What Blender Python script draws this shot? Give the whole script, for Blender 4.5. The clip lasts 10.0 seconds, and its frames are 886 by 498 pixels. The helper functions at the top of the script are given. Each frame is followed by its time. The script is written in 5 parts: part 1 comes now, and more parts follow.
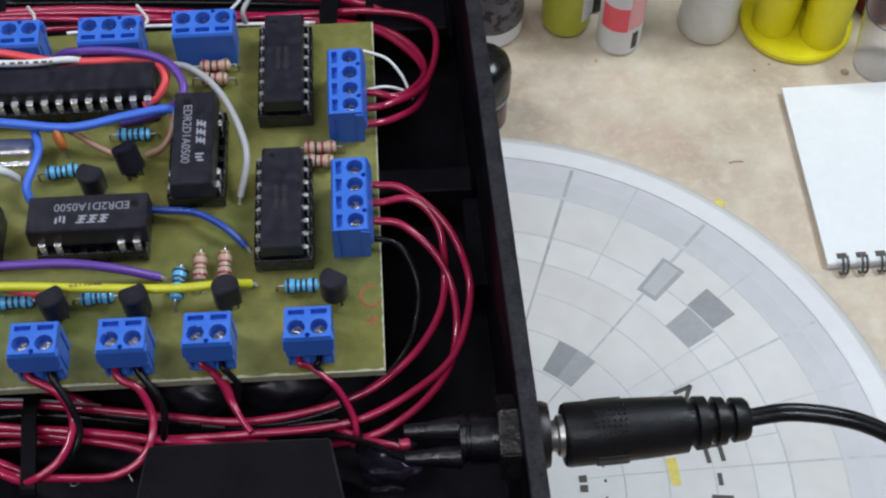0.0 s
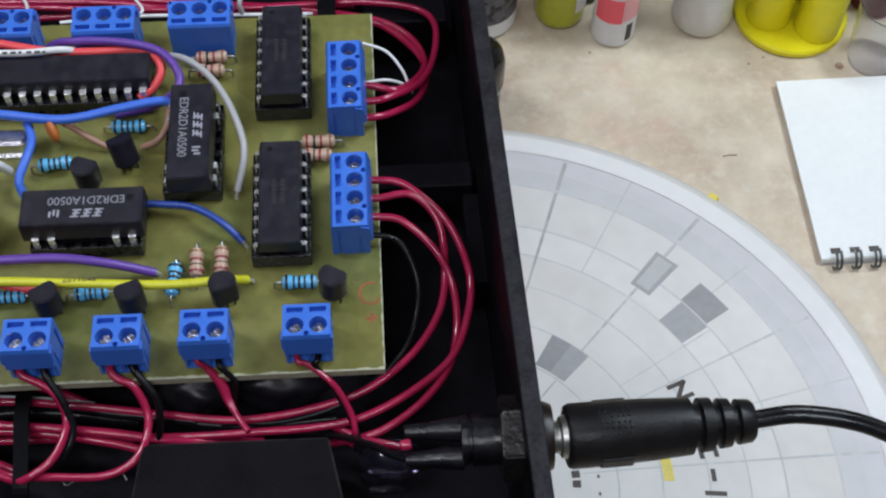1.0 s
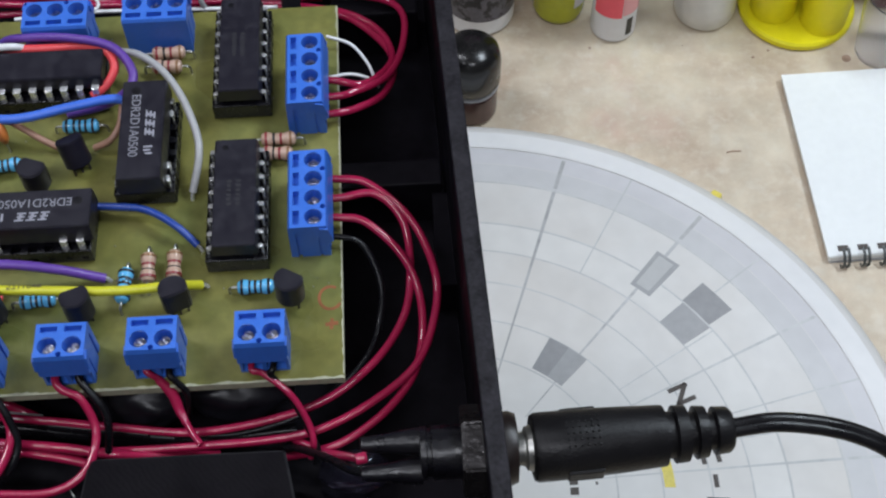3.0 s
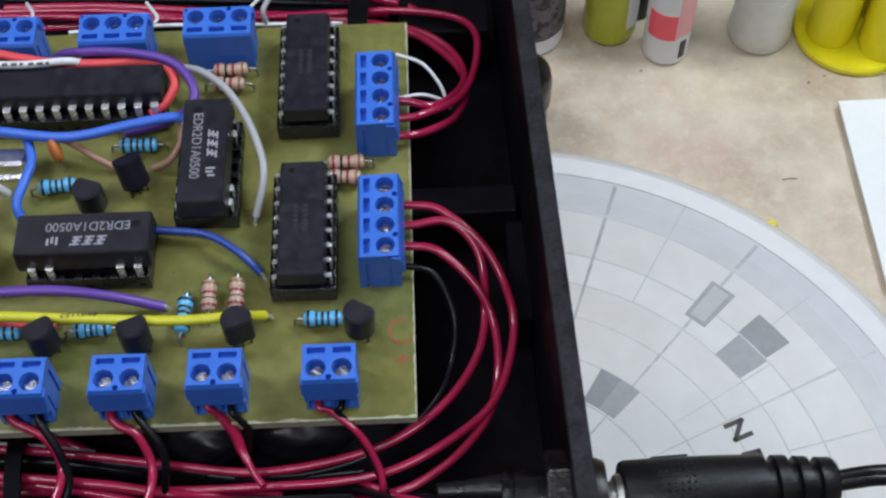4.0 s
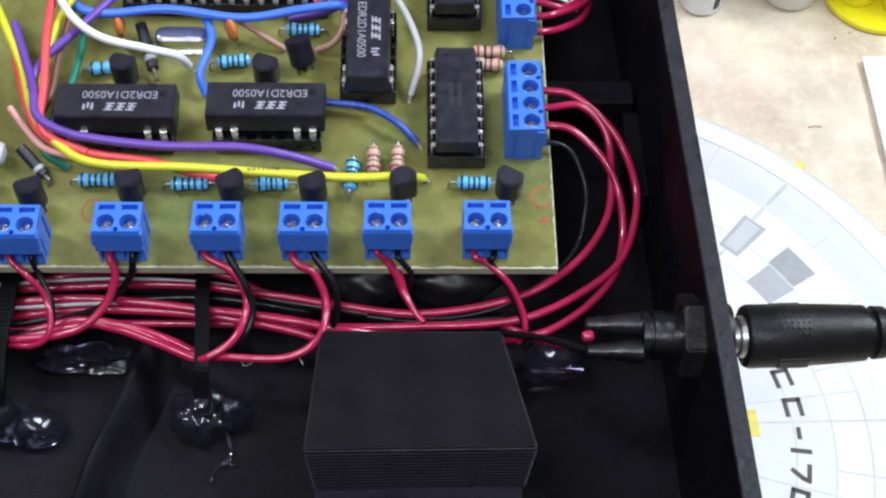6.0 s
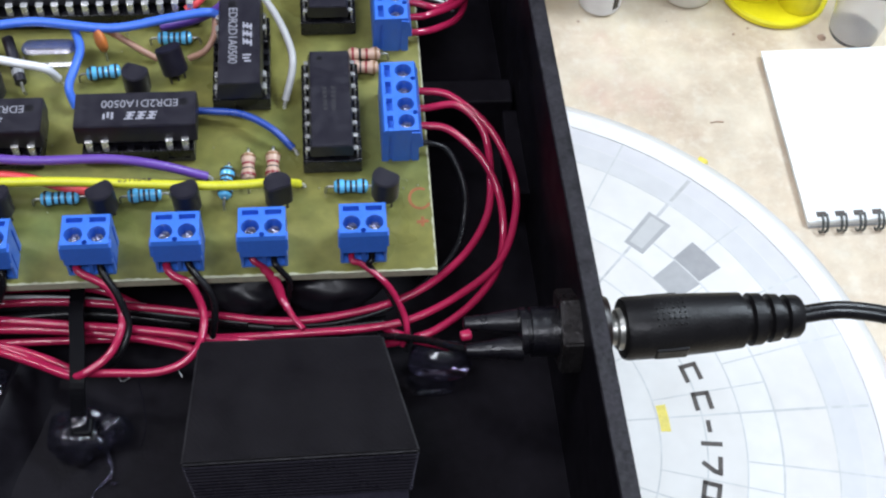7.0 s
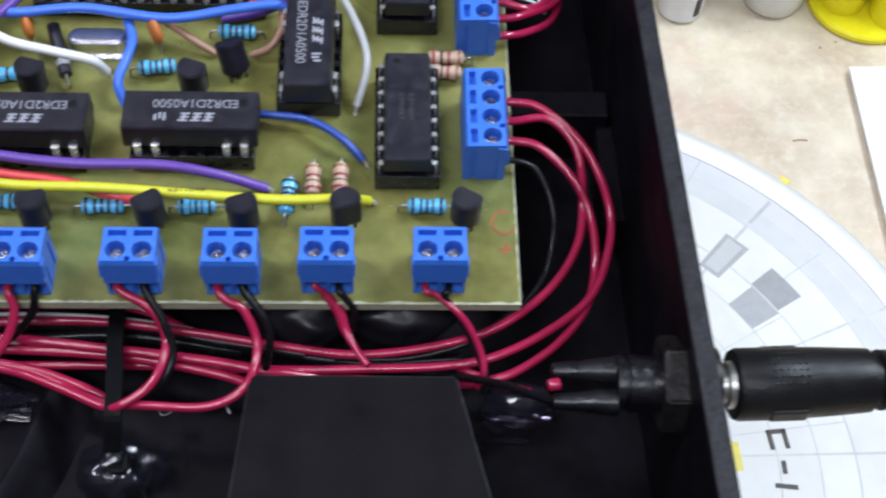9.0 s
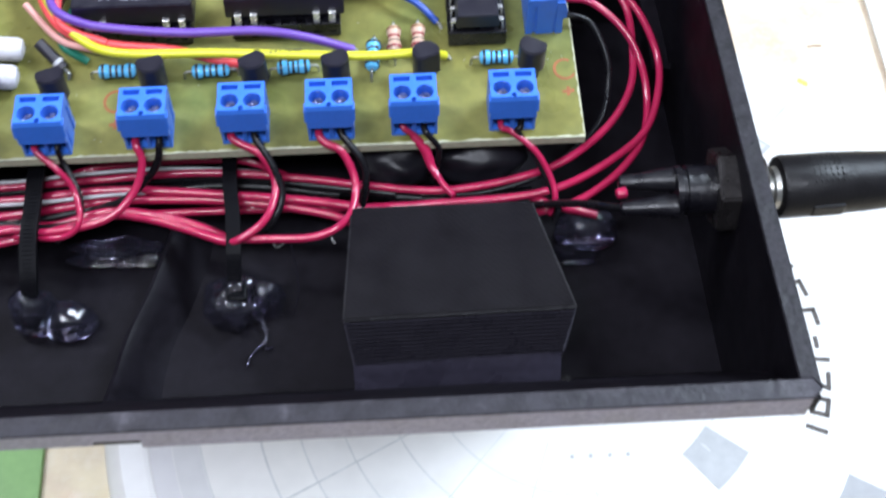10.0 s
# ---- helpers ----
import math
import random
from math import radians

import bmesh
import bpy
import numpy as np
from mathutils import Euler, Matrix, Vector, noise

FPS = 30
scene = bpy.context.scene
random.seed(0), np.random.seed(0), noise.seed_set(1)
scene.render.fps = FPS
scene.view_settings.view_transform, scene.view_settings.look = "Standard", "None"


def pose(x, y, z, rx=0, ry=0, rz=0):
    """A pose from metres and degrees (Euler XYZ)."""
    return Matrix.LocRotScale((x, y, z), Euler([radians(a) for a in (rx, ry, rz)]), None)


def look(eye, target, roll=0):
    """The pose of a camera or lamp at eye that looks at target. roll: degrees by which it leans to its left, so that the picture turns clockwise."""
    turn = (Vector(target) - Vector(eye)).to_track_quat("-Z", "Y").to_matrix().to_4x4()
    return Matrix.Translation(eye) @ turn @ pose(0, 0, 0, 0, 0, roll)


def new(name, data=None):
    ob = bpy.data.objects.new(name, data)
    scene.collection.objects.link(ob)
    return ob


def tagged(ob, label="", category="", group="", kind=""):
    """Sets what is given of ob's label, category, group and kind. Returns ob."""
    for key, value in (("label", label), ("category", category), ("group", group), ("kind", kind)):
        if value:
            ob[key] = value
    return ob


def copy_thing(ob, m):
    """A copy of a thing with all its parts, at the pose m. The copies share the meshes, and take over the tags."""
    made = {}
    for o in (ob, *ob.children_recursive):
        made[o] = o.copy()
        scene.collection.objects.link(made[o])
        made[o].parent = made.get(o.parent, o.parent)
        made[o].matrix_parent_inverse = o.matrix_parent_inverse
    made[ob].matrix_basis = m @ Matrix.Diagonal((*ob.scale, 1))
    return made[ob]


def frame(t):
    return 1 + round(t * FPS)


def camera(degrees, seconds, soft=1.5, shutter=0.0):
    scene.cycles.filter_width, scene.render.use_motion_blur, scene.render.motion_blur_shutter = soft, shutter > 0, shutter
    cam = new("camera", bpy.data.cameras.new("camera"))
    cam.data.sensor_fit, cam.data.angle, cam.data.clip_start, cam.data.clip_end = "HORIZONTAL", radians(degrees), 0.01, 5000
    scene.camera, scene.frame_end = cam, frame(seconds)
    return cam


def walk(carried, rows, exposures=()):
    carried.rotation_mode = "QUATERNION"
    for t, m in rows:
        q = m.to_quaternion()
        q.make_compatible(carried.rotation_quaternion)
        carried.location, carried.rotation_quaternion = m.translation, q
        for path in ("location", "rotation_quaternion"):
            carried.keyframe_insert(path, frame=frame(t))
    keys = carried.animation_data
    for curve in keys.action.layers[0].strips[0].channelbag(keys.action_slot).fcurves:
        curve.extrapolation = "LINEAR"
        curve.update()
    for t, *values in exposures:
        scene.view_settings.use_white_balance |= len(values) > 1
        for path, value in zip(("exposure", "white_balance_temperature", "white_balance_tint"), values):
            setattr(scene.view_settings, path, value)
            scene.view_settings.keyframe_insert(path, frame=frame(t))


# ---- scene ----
cam = camera(36.0, 10.0, soft=2.2, shutter=0.3)
# seconds, eye and aim in millimetres, roll in degrees
PATH = [
    (0, 4.42, -98.36, 395.73, 9.58, 8.28, 226.62, -0.50),
    (0.5, 0.41, -94.74, 393.22, 8.29, 10.96, 223.61, 1.06),
    (1, 1.98, -95.25, 393.57, 9.34, 9.82, 223.55, 0.92),
    (1.5, 0.85, -93.98, 395.00, 8.35, 10.70, 224.75, 1.52),
    (2, 3.53, -90.53, 390.04, 11.72, 13.85, 219.63, 1.57),
    (2.5, 11.73, -95.22, 389.56, 17.18, 9.65, 219.34, -0.27),
    (2.7, 9.90, -93.21, 386.73, 15.49, 12.37, 216.96, -0.22),
    (3.8, 18.74, -83.94, 381.26, 15.03, 21.24, 211.20, -6.13),
    (4, 3.60, -82.00, 375.06, 4.49, 26.15, 206.82, -1.78),
    (4.5, 1.34, -88.32, 363.00, -2.74, 20.41, 195.19, -4.24),
    (5, -10.05, -94.06, 358.81, -10.99, 10.72, 188.46, -1.19),
    (5.2, -12.73, -94.94, 365.01, -11.49, 7.01, 192.95, 0.45),
    (6.3, -26.22, -112.86, 391.95, -18.93, -6.03, 223.03, 3.61),
    (6.5, -23.36, -110.83, 388.02, -13.08, -3.16, 219.79, 3.54),
    (7, -15.70, -110.56, 387.70, -0.12, -4.80, 218.67, 5.00),
    (7.5, -19.48, -107.37, 387.10, -3.37, -1.96, 217.90, 6.87),
    (8, -16.52, -101.50, 389.31, -2.74, 3.10, 219.40, 6.33),
    (8.5, -2.27, -97.89, 373.15, 4.84, 9.64, 204.66, 1.62),
    (9, -19.60, -93.60, 369.31, -10.46, 12.26, 199.87, 4.57),
    (9.5, -32.98, -104.13, 362.19, -20.82, 6.37, 195.93, 3.33),
    (10, -31.17, -124.74, 379.70, -23.79, -21.64, 208.48, 0.94),
]
MM = 0.001
walk(cam, [(t, look((x * MM, y * MM, z * MM), (u * MM, v * MM, w * MM), r)) for t, x, y, z, u, v, w, r in PATH],
     exposures=[(0, -0.02, 6350, 11), (2.7, -0.02, 6350, 11), (3.8, -0.05, 6300, 11), (4.5, 0.42, 6300, 11), (5.0, 0.75, 6250, 11), (6.4, 0.72, 6250, 11), (7.0, 0.6, 6250, 11), (7.5, 0.42, 6200, 11), (8.0, 0.34, 6200, 11), (9.0, 0.6, 6150, 11),
                (9.5, 1.0, 6150, 11), (10, 1.24, 6050, 11)])

# ---- light ----
world = bpy.data.worlds.new("room_air")
scene.world = world
world.use_nodes = True
world.node_tree.nodes["Background"].inputs[0].default_value = (0.85, 0.92, 1.0, 1)
world.node_tree.nodes["Background"].inputs[1].default_value = 0.25


def ceiling_lamp(name, x, y, z, sx, sy, power, colour):
    data = bpy.data.lights.new(name, "AREA")
    data.shape, data.size, data.size_y, data.energy, data.color = "RECTANGLE", sx, sy, power, colour
    ob = new(name, data)
    ob.matrix_world = look((x, y, z), (x * 0.3, y * 0.3 + 0.02, 0.1))
    return ob


ceiling_lamp("desk_lamp_light", 0.45, 0.22, 0.85, 0.42, 0.16, 5.0, (0.83, 0.93, 1.0))
ceiling_lamp("ceiling_tube_light", -0.25, -0.75, 1.75, 1.2, 0.16, 11.5, (0.91, 0.93, 0.985))
ceiling_lamp("ceiling_tube_light", -0.8, 0.35, 1.75, 0.16, 1.2, 11, (0.91, 0.93, 0.985))

# ---- materials ----
def mat(name, base, rough=0.5, metal=0.0, var=0.12, scale=400.0, bump=0.0, bscale=900.0, spec=0.5, coat=0.0, rvar=0.1, fine=6.0):
    """Principled surface with two scales of tone variation, roughness wear and fine relief. Scales are per metre."""
    m = bpy.data.materials.new(name)
    m.use_nodes = True
    nt = m.node_tree
    n, l = nt.nodes, nt.links
    p = n["Principled BSDF"]
    p.inputs["Metallic"].default_value = metal
    p.inputs["Specular IOR Level"].default_value = spec
    p.inputs["Coat Weight"].default_value = coat
    tc = n.new("ShaderNodeTexCoord")
    a = n.new("ShaderNodeTexNoise")
    a.inputs["Scale"].default_value, a.inputs["Detail"].default_value = scale, 3
    b = n.new("ShaderNodeTexNoise")
    b.inputs["Scale"].default_value, b.inputs["Detail"].default_value = scale * fine, 2
    l.new(tc.outputs["Object"], a.inputs["Vector"])
    l.new(tc.outputs["Object"], b.inputs["Vector"])
    mix = n.new("ShaderNodeMath")
    mix.operation = "ADD"
    l.new(a.outputs["Fac"], mix.inputs[0])
    l.new(b.outputs["Fac"], mix.inputs[1])
    ramp = n.new("ShaderNodeMapRange")
    ramp.inputs["From Min"].default_value, ramp.inputs["From Max"].default_value = 0.6, 1.4
    ramp.inputs["To Min"].default_value, ramp.inputs["To Max"].default_value = 1 - var, 1 + var
    l.new(mix.outputs[0], ramp.inputs["Value"])
    col = n.new("ShaderNodeVectorMath")
    col.operation = "SCALE"
    col.inputs[0].default_value = base
    l.new(ramp.outputs[0], col.inputs["Scale"])
    l.new(col.outputs[0], p.inputs["Base Color"])
    rr = n.new("ShaderNodeMapRange")
    rr.inputs["From Min"].default_value, rr.inputs["From Max"].default_value = 0.3, 0.7
    rr.inputs["To Min"].default_value, rr.inputs["To Max"].default_value = max(0.02, rough - rvar), min(1, rough + rvar)
    l.new(a.outputs["Fac"], rr.inputs["Value"])
    l.new(rr.outputs[0], p.inputs["Roughness"])
    if bump:
        c = n.new("ShaderNodeTexNoise")
        c.inputs["Scale"].default_value, c.inputs["Detail"].default_value = bscale, 4
        l.new(tc.outputs["Object"], c.inputs["Vector"])
        bp = n.new("ShaderNodeBump")
        bp.inputs["Strength"].default_value, bp.inputs["Distance"].default_value = bump, 0.0004
        l.new(c.outputs["Fac"], bp.inputs["Height"])
        l.new(bp.outputs[0], p.inputs["Normal"])
    return m


def blotch(m, other, scale, low=0.42, high=0.62):
    """Mix a second base colour into a mat() surface in soft blotches."""
    nt = m.node_tree
    n, l = nt.nodes, nt.links
    col = [q for q in n if q.type == "VECT_MATH"][0]
    tc, a = n.new("ShaderNodeTexCoord"), n.new("ShaderNodeTexNoise")
    a.inputs["Scale"].default_value, a.inputs["Detail"].default_value, a.inputs["Roughness"].default_value = scale, 5, 0.6
    l.new(tc.outputs["Object"], a.inputs["Vector"])
    r = n.new("ShaderNodeMapRange")
    r.inputs["From Min"].default_value, r.inputs["From Max"].default_value = low, high
    l.new(a.outputs["Fac"], r.inputs["Value"])
    k = n.new("ShaderNodeMix")
    k.data_type = "RGBA"
    l.new(r.outputs[0], k.inputs["Factor"])
    if col.inputs[0].links:
        l.new(col.inputs[0].links[0].from_socket, k.inputs["A"])
    else:
        k.inputs["A"].default_value = (*col.inputs[0].default_value, 1)
    k.inputs["B"].default_value = (*other, 1)
    l.new(k.outputs["Result"], col.inputs[0])
    return m


BLUE = mat("blue_terminal_plastic", (0.046, 0.165, 0.66), 0.38, var=0.08, scale=300, bump=0.08, bscale=2500)
BLACK = mat("black_case_plastic", (0.0062, 0.0054, 0.0076), 0.45, var=0.4, scale=90, bump=0.12, bscale=1800, rvar=0.12, spec=0.075)
CHIP = mat("chip_resin", (0.0115, 0.0102, 0.0185), 0.38, spec=0.48, var=0.2, scale=500, bump=0.15, bscale=5000)
SOCKET = mat("socket_plastic", (0.0055, 0.0052, 0.0078), 0.3, var=0.2, scale=500, bump=0.1, bscale=3000)
TIN = mat("tinned_metal", (0.92, 0.92, 0.93), 0.24, metal=0.7, var=0.25, scale=900, bump=0.35, bscale=1500)
STEEL = mat("screw_steel", (0.52, 0.54, 0.62), 0.18, metal=1.0, var=0.3, scale=900, bump=0.2, bscale=3000)
PCB = mat("green_circuit_board", (0.182, 0.173, 0.046), 0.36, var=0.26, scale=60, bump=0.12, bscale=260, fine=9, rvar=0.12)
blotch(PCB, (0.120, 0.145, 0.044), 45, 0.45, 0.75)
PCB_EDGE = mat("cut_board_edge", (0.42, 0.42, 0.30), 0.8, var=0.25, scale=900, bump=0.4, bscale=3000)
RED = mat("red_wire_sheath", (0.34, 0.012, 0.058), 0.17, var=0.12, scale=200, coat=0.25)
BLACKWIRE = mat("black_wire_sheath", (0.0065, 0.0063, 0.008), 0.27, var=0.2, scale=200, spec=0.22)
YELLOW = mat("yellow_wire_sheath", (0.62, 0.60, 0.03), 0.34, var=0.08, scale=200)
PURPLE = mat("purple_wire_sheath", (0.13, 0.055, 0.34), 0.38, var=0.08, scale=200)
CORAL = mat("coral_wire_sheath", (0.78, 0.075, 0.085), 0.38, var=0.08, scale=200)
PINK = mat("pink_wire_sheath", (0.65, 0.33, 0.30), 0.42, var=0.08, scale=200)
GREEN = mat("green_wire_sheath", (0.01, 0.16, 0.10), 0.4, var=0.08, scale=200)
BROWN = mat("brown_wire_sheath", (0.20, 0.09, 0.06), 0.42, var=0.08, scale=200)
TAN = mat("tan_wire_sheath", (0.36, 0.20, 0.14), 0.45, var=0.08, scale=200)
BLUEWIRE = mat("blue_wire_sheath", (0.06, 0.17, 0.72), 0.38, var=0.08, scale=200)
DEEPBLUE = mat("deep_blue_wire_sheath", (0.022, 0.065, 0.34), 0.3, var=0.08, scale=200)
GREYWIRE = mat("grey_wire_sheath", (0.36, 0.36, 0.38), 0.4, var=0.1, scale=200)
GREYJ = mat("pale_grey_wire_sheath", (0.42, 0.42, 0.43), 0.4, var=0.08, scale=200)
WHITEWIRE = mat("white_wire_sheath", (0.78, 0.78, 0.80), 0.4, var=0.05, scale=200)
GREYSLEEVE = blotch(mat("greyish_white_sleeve", (0.52, 0.51, 0.55), 0.35, var=0.15, scale=150), (0.25, 0.24, 0.28), 160, 0.5, 0.65)
LEAD = mat("dull_tinned_lead", (0.42, 0.42, 0.40), 0.35, metal=0.9, var=0.2, scale=800)
DULLLEAD = mat("flux_stained_lead", (0.10, 0.09, 0.07), 0.45, metal=0.6, var=0.3, scale=800)
CHROME = mat("polished_can", (0.78, 0.77, 0.82), 0.24, metal=1.0, var=0.05, scale=300, rvar=0.04, bump=0.06, bscale=300)
BODY_BLUE = mat("blue_resistor_lacquer", (0.12, 0.45, 0.76), 0.14, var=0.12, scale=500)
BODY_TAN = mat("tan_resistor_lacquer", (0.50, 0.34, 0.26), 0.3, var=0.12, scale=500)
BAND_BLACK = mat("black_band_paint", (0.012, 0.012, 0.014), 0.4)
BAND_RED = mat("red_band_paint", (0.24, 0.03, 0.035), 0.4)
BAND_GOLD = mat("gold_band_paint", (0.26, 0.14, 0.07), 0.4, metal=0.2)
ORANGE = mat("orange_ceramic", (0.52, 0.16, 0.035), 0.42, var=0.12, scale=400)
INK = mat("white_print_ink", (0.26, 0.26, 0.30), 0.7, var=0.2, scale=1500)
DIMINK = mat("grey_print_ink", (0.30, 0.30, 0.35), 0.7, var=0.3, scale=1500)
DARKINK = mat("black_print_ink", (0.075, 0.062, 0.055), 0.6, var=0.3, scale=400)
REDPEN = mat("red_pen_ink", (0.27, 0.085, 0.028), 0.6, var=0.3, scale=700)
GLUE = mat("clear_hot_glue", (0.30, 0.29, 0.42), 0.05, var=0.1, scale=200, spec=0.5, bump=0.07, bscale=260, rvar=0.05)
GLUE.node_tree.nodes["Principled BSDF"].inputs["Transmission Weight"].default_value = 0.972
GLUE.node_tree.nodes["Principled BSDF"].inputs["IOR"].default_value = 1.45
FILM = mat("greyish_dried_glue", (0.0105, 0.0095, 0.0095), 0.34, var=0.4, scale=160, bump=0.4, bscale=300)
SLEEVE = mat("glossy_black_sleeve", (0.006, 0.0055, 0.008), 0.3, var=0.3, scale=250, bump=0.6, bscale=420, spec=0.45)
TAPE = mat("wrinkled_black_tape", (0.009, 0.0085, 0.0125), 0.42, var=0.3, scale=120, bump=0.35, bscale=160, spec=0.35)
TIE = mat("black_nylon_tie", (0.0032, 0.0031, 0.0042), 0.45, spec=0.05, var=0.1, scale=300)
RUBBER = mat("black_plug_rubber", (0.0065, 0.006, 0.007), 0.4, var=0.2, scale=300, bump=0.2, bscale=2200, spec=0.24)
CORD = mat("glossy_black_cord", (0.006, 0.0056, 0.007), 0.3, var=0.15, scale=300, bump=0.05, bscale=600, spec=0.28)
# scuffed lip, its base raised to paint the light on the front face
LITLIP = mat("scuffed_lit_lip", (0.25, 0.235, 0.29), 0.5, var=0.35, scale=200, bump=0.4, bscale=700)
BOXPLASTIC = mat("black_printed_plastic", (0.0056, 0.0047, 0.0062), 0.5, var=0.25, scale=120, bump=0.2, bscale=1600, rvar=0.1, spec=0.14)
_n, _l = BOXPLASTIC.node_tree.nodes, BOXPLASTIC.node_tree.links
streak = _n.new("ShaderNodeTexWave")
streak.inputs["Scale"].default_value, streak.inputs["Distortion"].default_value, streak.inputs["Detail"].default_value = 620, 5.0, 4
streak.bands_direction = "DIAGONAL"
_l.new([q for q in _n if q.type == "TEX_COORD"][0].outputs["Object"], streak.inputs["Vector"])
ridge = _n.new("ShaderNodeBump")
ridge.inputs["Strength"].default_value, ridge.inputs["Distance"].default_value = 0.12, 0.0002
_l.new(streak.outputs["Fac"], ridge.inputs["Height"])
_l.new([q for q in _n if q.type == "BUMP"][0].outputs[0], ridge.inputs["Normal"])
_l.new(ridge.outputs[0], _n["Principled BSDF"].inputs["Normal"])
# lighter bevel faces paint the highlight line on the worn box edges
BOXEDGE = mat("worn_edge_highlight", (0.013, 0.012, 0.014), 0.42, var=0.7, scale=500, bump=0.3, bscale=900)
# layer ridges and fillet: sheen on the black box put into a lighter base
LAYERS = mat("black_layer_sheen", (0.024, 0.022, 0.032), 0.3, var=0.2, scale=200)
FILLET = mat("black_glue_sheen", (0.034, 0.031, 0.048), 0.3, var=0.3, scale=120, bump=0.2, bscale=400)
WORN3 = mat("dark_case_edge", (0.017, 0.0155, 0.0195), 0.5, var=0.7, scale=260, bump=0.4, bscale=700, spec=0.18)
WORN = blotch(mat("scuffed_case_edge", (0.022, 0.020, 0.026), 0.5, spec=0.3, var=0.5, scale=260, bump=0.6, bscale=500), (0.055, 0.05, 0.06), 130, 0.56, 0.7)
LINE = mat("grey_panel_line", (0.42, 0.42, 0.425), 0.6, var=0.3, scale=60)
HULLBAND = mat("shaded_bluish_hull_band", (0.61, 0.605, 0.615), 0.45, var=0.06, scale=25)
HULLEDGE = mat("pale_hull_edge", (0.82, 0.815, 0.82), 0.42, var=0.04, scale=25)
HULLGREY = mat("shaded_grey_hull_band", (0.63, 0.62, 0.64), 0.45, var=0.06, scale=25)
HULLWARM = mat("warm_hull_band", (0.72, 0.705, 0.685), 0.45, var=0.06, scale=25)
HALFLINE = mat("soft_panel_line", (0.49, 0.49, 0.495), 0.6, var=0.3, scale=60)
LINE2 = mat("faint_panel_line", (0.56, 0.565, 0.565), 0.6, var=0.15, scale=60)
PANEL_DARK = mat("dark_grey_panel", (0.31, 0.31, 0.32), 0.55, var=0.1, scale=60)
PANEL_MID = mat("mid_grey_panel", (0.38, 0.38, 0.39), 0.55, var=0.1, scale=60)
PANEL_LIGHT = mat("light_grey_panel", (0.51, 0.51, 0.51), 0.55, var=0.05, scale=60)
PATCH = mat("yellow_patch_paint", (0.75, 0.62, 0.10), 0.5, var=0.15, scale=150)
YPLASTIC = mat("yellow_stand_plastic", (0.86, 0.77, 0.012), 0.4, var=0.05, scale=60)
PINKLABEL = mat("pink_label", (0.90, 0.10, 0.14), 0.5, var=0.06, scale=60)
PALEPINK = mat("pale_pink_label", (0.80, 0.38, 0.40), 0.5, var=0.06, scale=60)
BOTTLE = mat("white_bottle_plastic", (0.72, 0.72, 0.74), 0.4, var=0.05, scale=40)
MILKY = mat("milky_bottle_plastic", (0.62, 0.60, 0.55), 0.35, var=0.08, scale=40)
GREYLABEL = blotch(mat("dark_grey_label", (0.10, 0.095, 0.115), 0.5, var=0.3, scale=100), (0.012, 0.011, 0.014), 220, 0.5, 0.56)
MAGENTA = mat("magenta_label", (0.35, 0.03, 0.22), 0.5, var=0.1, scale=100)
LIQUID = mat("yellow_green_liquid_bottle", (0.42, 0.44, 0.02), 0.08, var=0.1, scale=60)
AMBER = mat("amber_paint_jar", (0.10, 0.055, 0.05), 0.15, var=0.25, scale=60)
MAROON = mat("dark_red_paint_jar", (0.13, 0.02, 0.025), 0.25, var=0.1, scale=60)
CAPBLACK = mat("black_cap_plastic", (0.008, 0.0075, 0.008), 0.22, var=0.1, scale=100)
MATGREEN = mat("green_cutting_mat", (0.22, 0.38, 0.15), 0.7, var=0.1, scale=60)
COPPER = mat("brown_jack_collar", (0.010, 0.0042, 0.0036), 0.4, var=0.2, scale=200)


def clear_plastic():
    m = bpy.data.materials.new("clear_cup_plastic")
    m.use_nodes = True
    p = m.node_tree.nodes["Principled BSDF"]
    p.inputs["Base Color"].default_value = (0.90, 0.90, 0.93, 1)
    p.inputs["Roughness"].default_value = 0.05
    p.inputs["Transmission Weight"].default_value = 0.96
    p.inputs["IOR"].default_value = 1.2
    return m


CLEAR = clear_plastic()


def desk_wood():
    m = mat("worn_wood_desk", (0.45, 0.37, 0.28), 0.6, var=0.12, scale=18, bump=0.1, bscale=300)
    nt = m.node_tree
    n, l = nt.nodes, nt.links
    tc, a = n.new("ShaderNodeTexCoord"), n.new("ShaderNodeTexNoise")
    a.inputs["Scale"].default_value, a.inputs["Detail"].default_value, a.inputs["Roughness"].default_value = 30, 8, 0.68
    l.new(tc.outputs["Object"], a.inputs["Vector"])
    r = n.new("ShaderNodeValToRGB")
    e = r.color_ramp.elements
    e[0].position, e[0].color = 0.30, (0.50, 0.375, 0.275, 1)
    e[1].position, e[1].color = 0.70, (0.73, 0.65, 0.52, 1)
    k = e.new(0.5)
    k.color = (0.62, 0.52, 0.40, 1)
    l.new(a.outputs["Fac"], r.inputs["Fac"])
    col = [q for q in n if q.type == "VECT_MATH"][0]
    l.new(r.outputs[0], col.inputs[0])
    return m


DESK = blotch(blotch(desk_wood(), (0.70, 0.63, 0.44), 9, 0.45, 0.7), (0.72, 0.66, 0.56), 130, 0.56, 0.8)
blotch(DESK, (0.60, 0.43, 0.34), 16, 0.58, 0.72)
blotch(DESK, (0.70, 0.64, 0.53), 300, 0.5, 0.9)
WHITE = mat("white_paper", (0.86, 0.88, 0.88), 0.8, var=0.03, scale=60)
SAUCER = mat("white_model_plastic", (0.71, 0.695, 0.68), 0.45, var=0.06, scale=22)
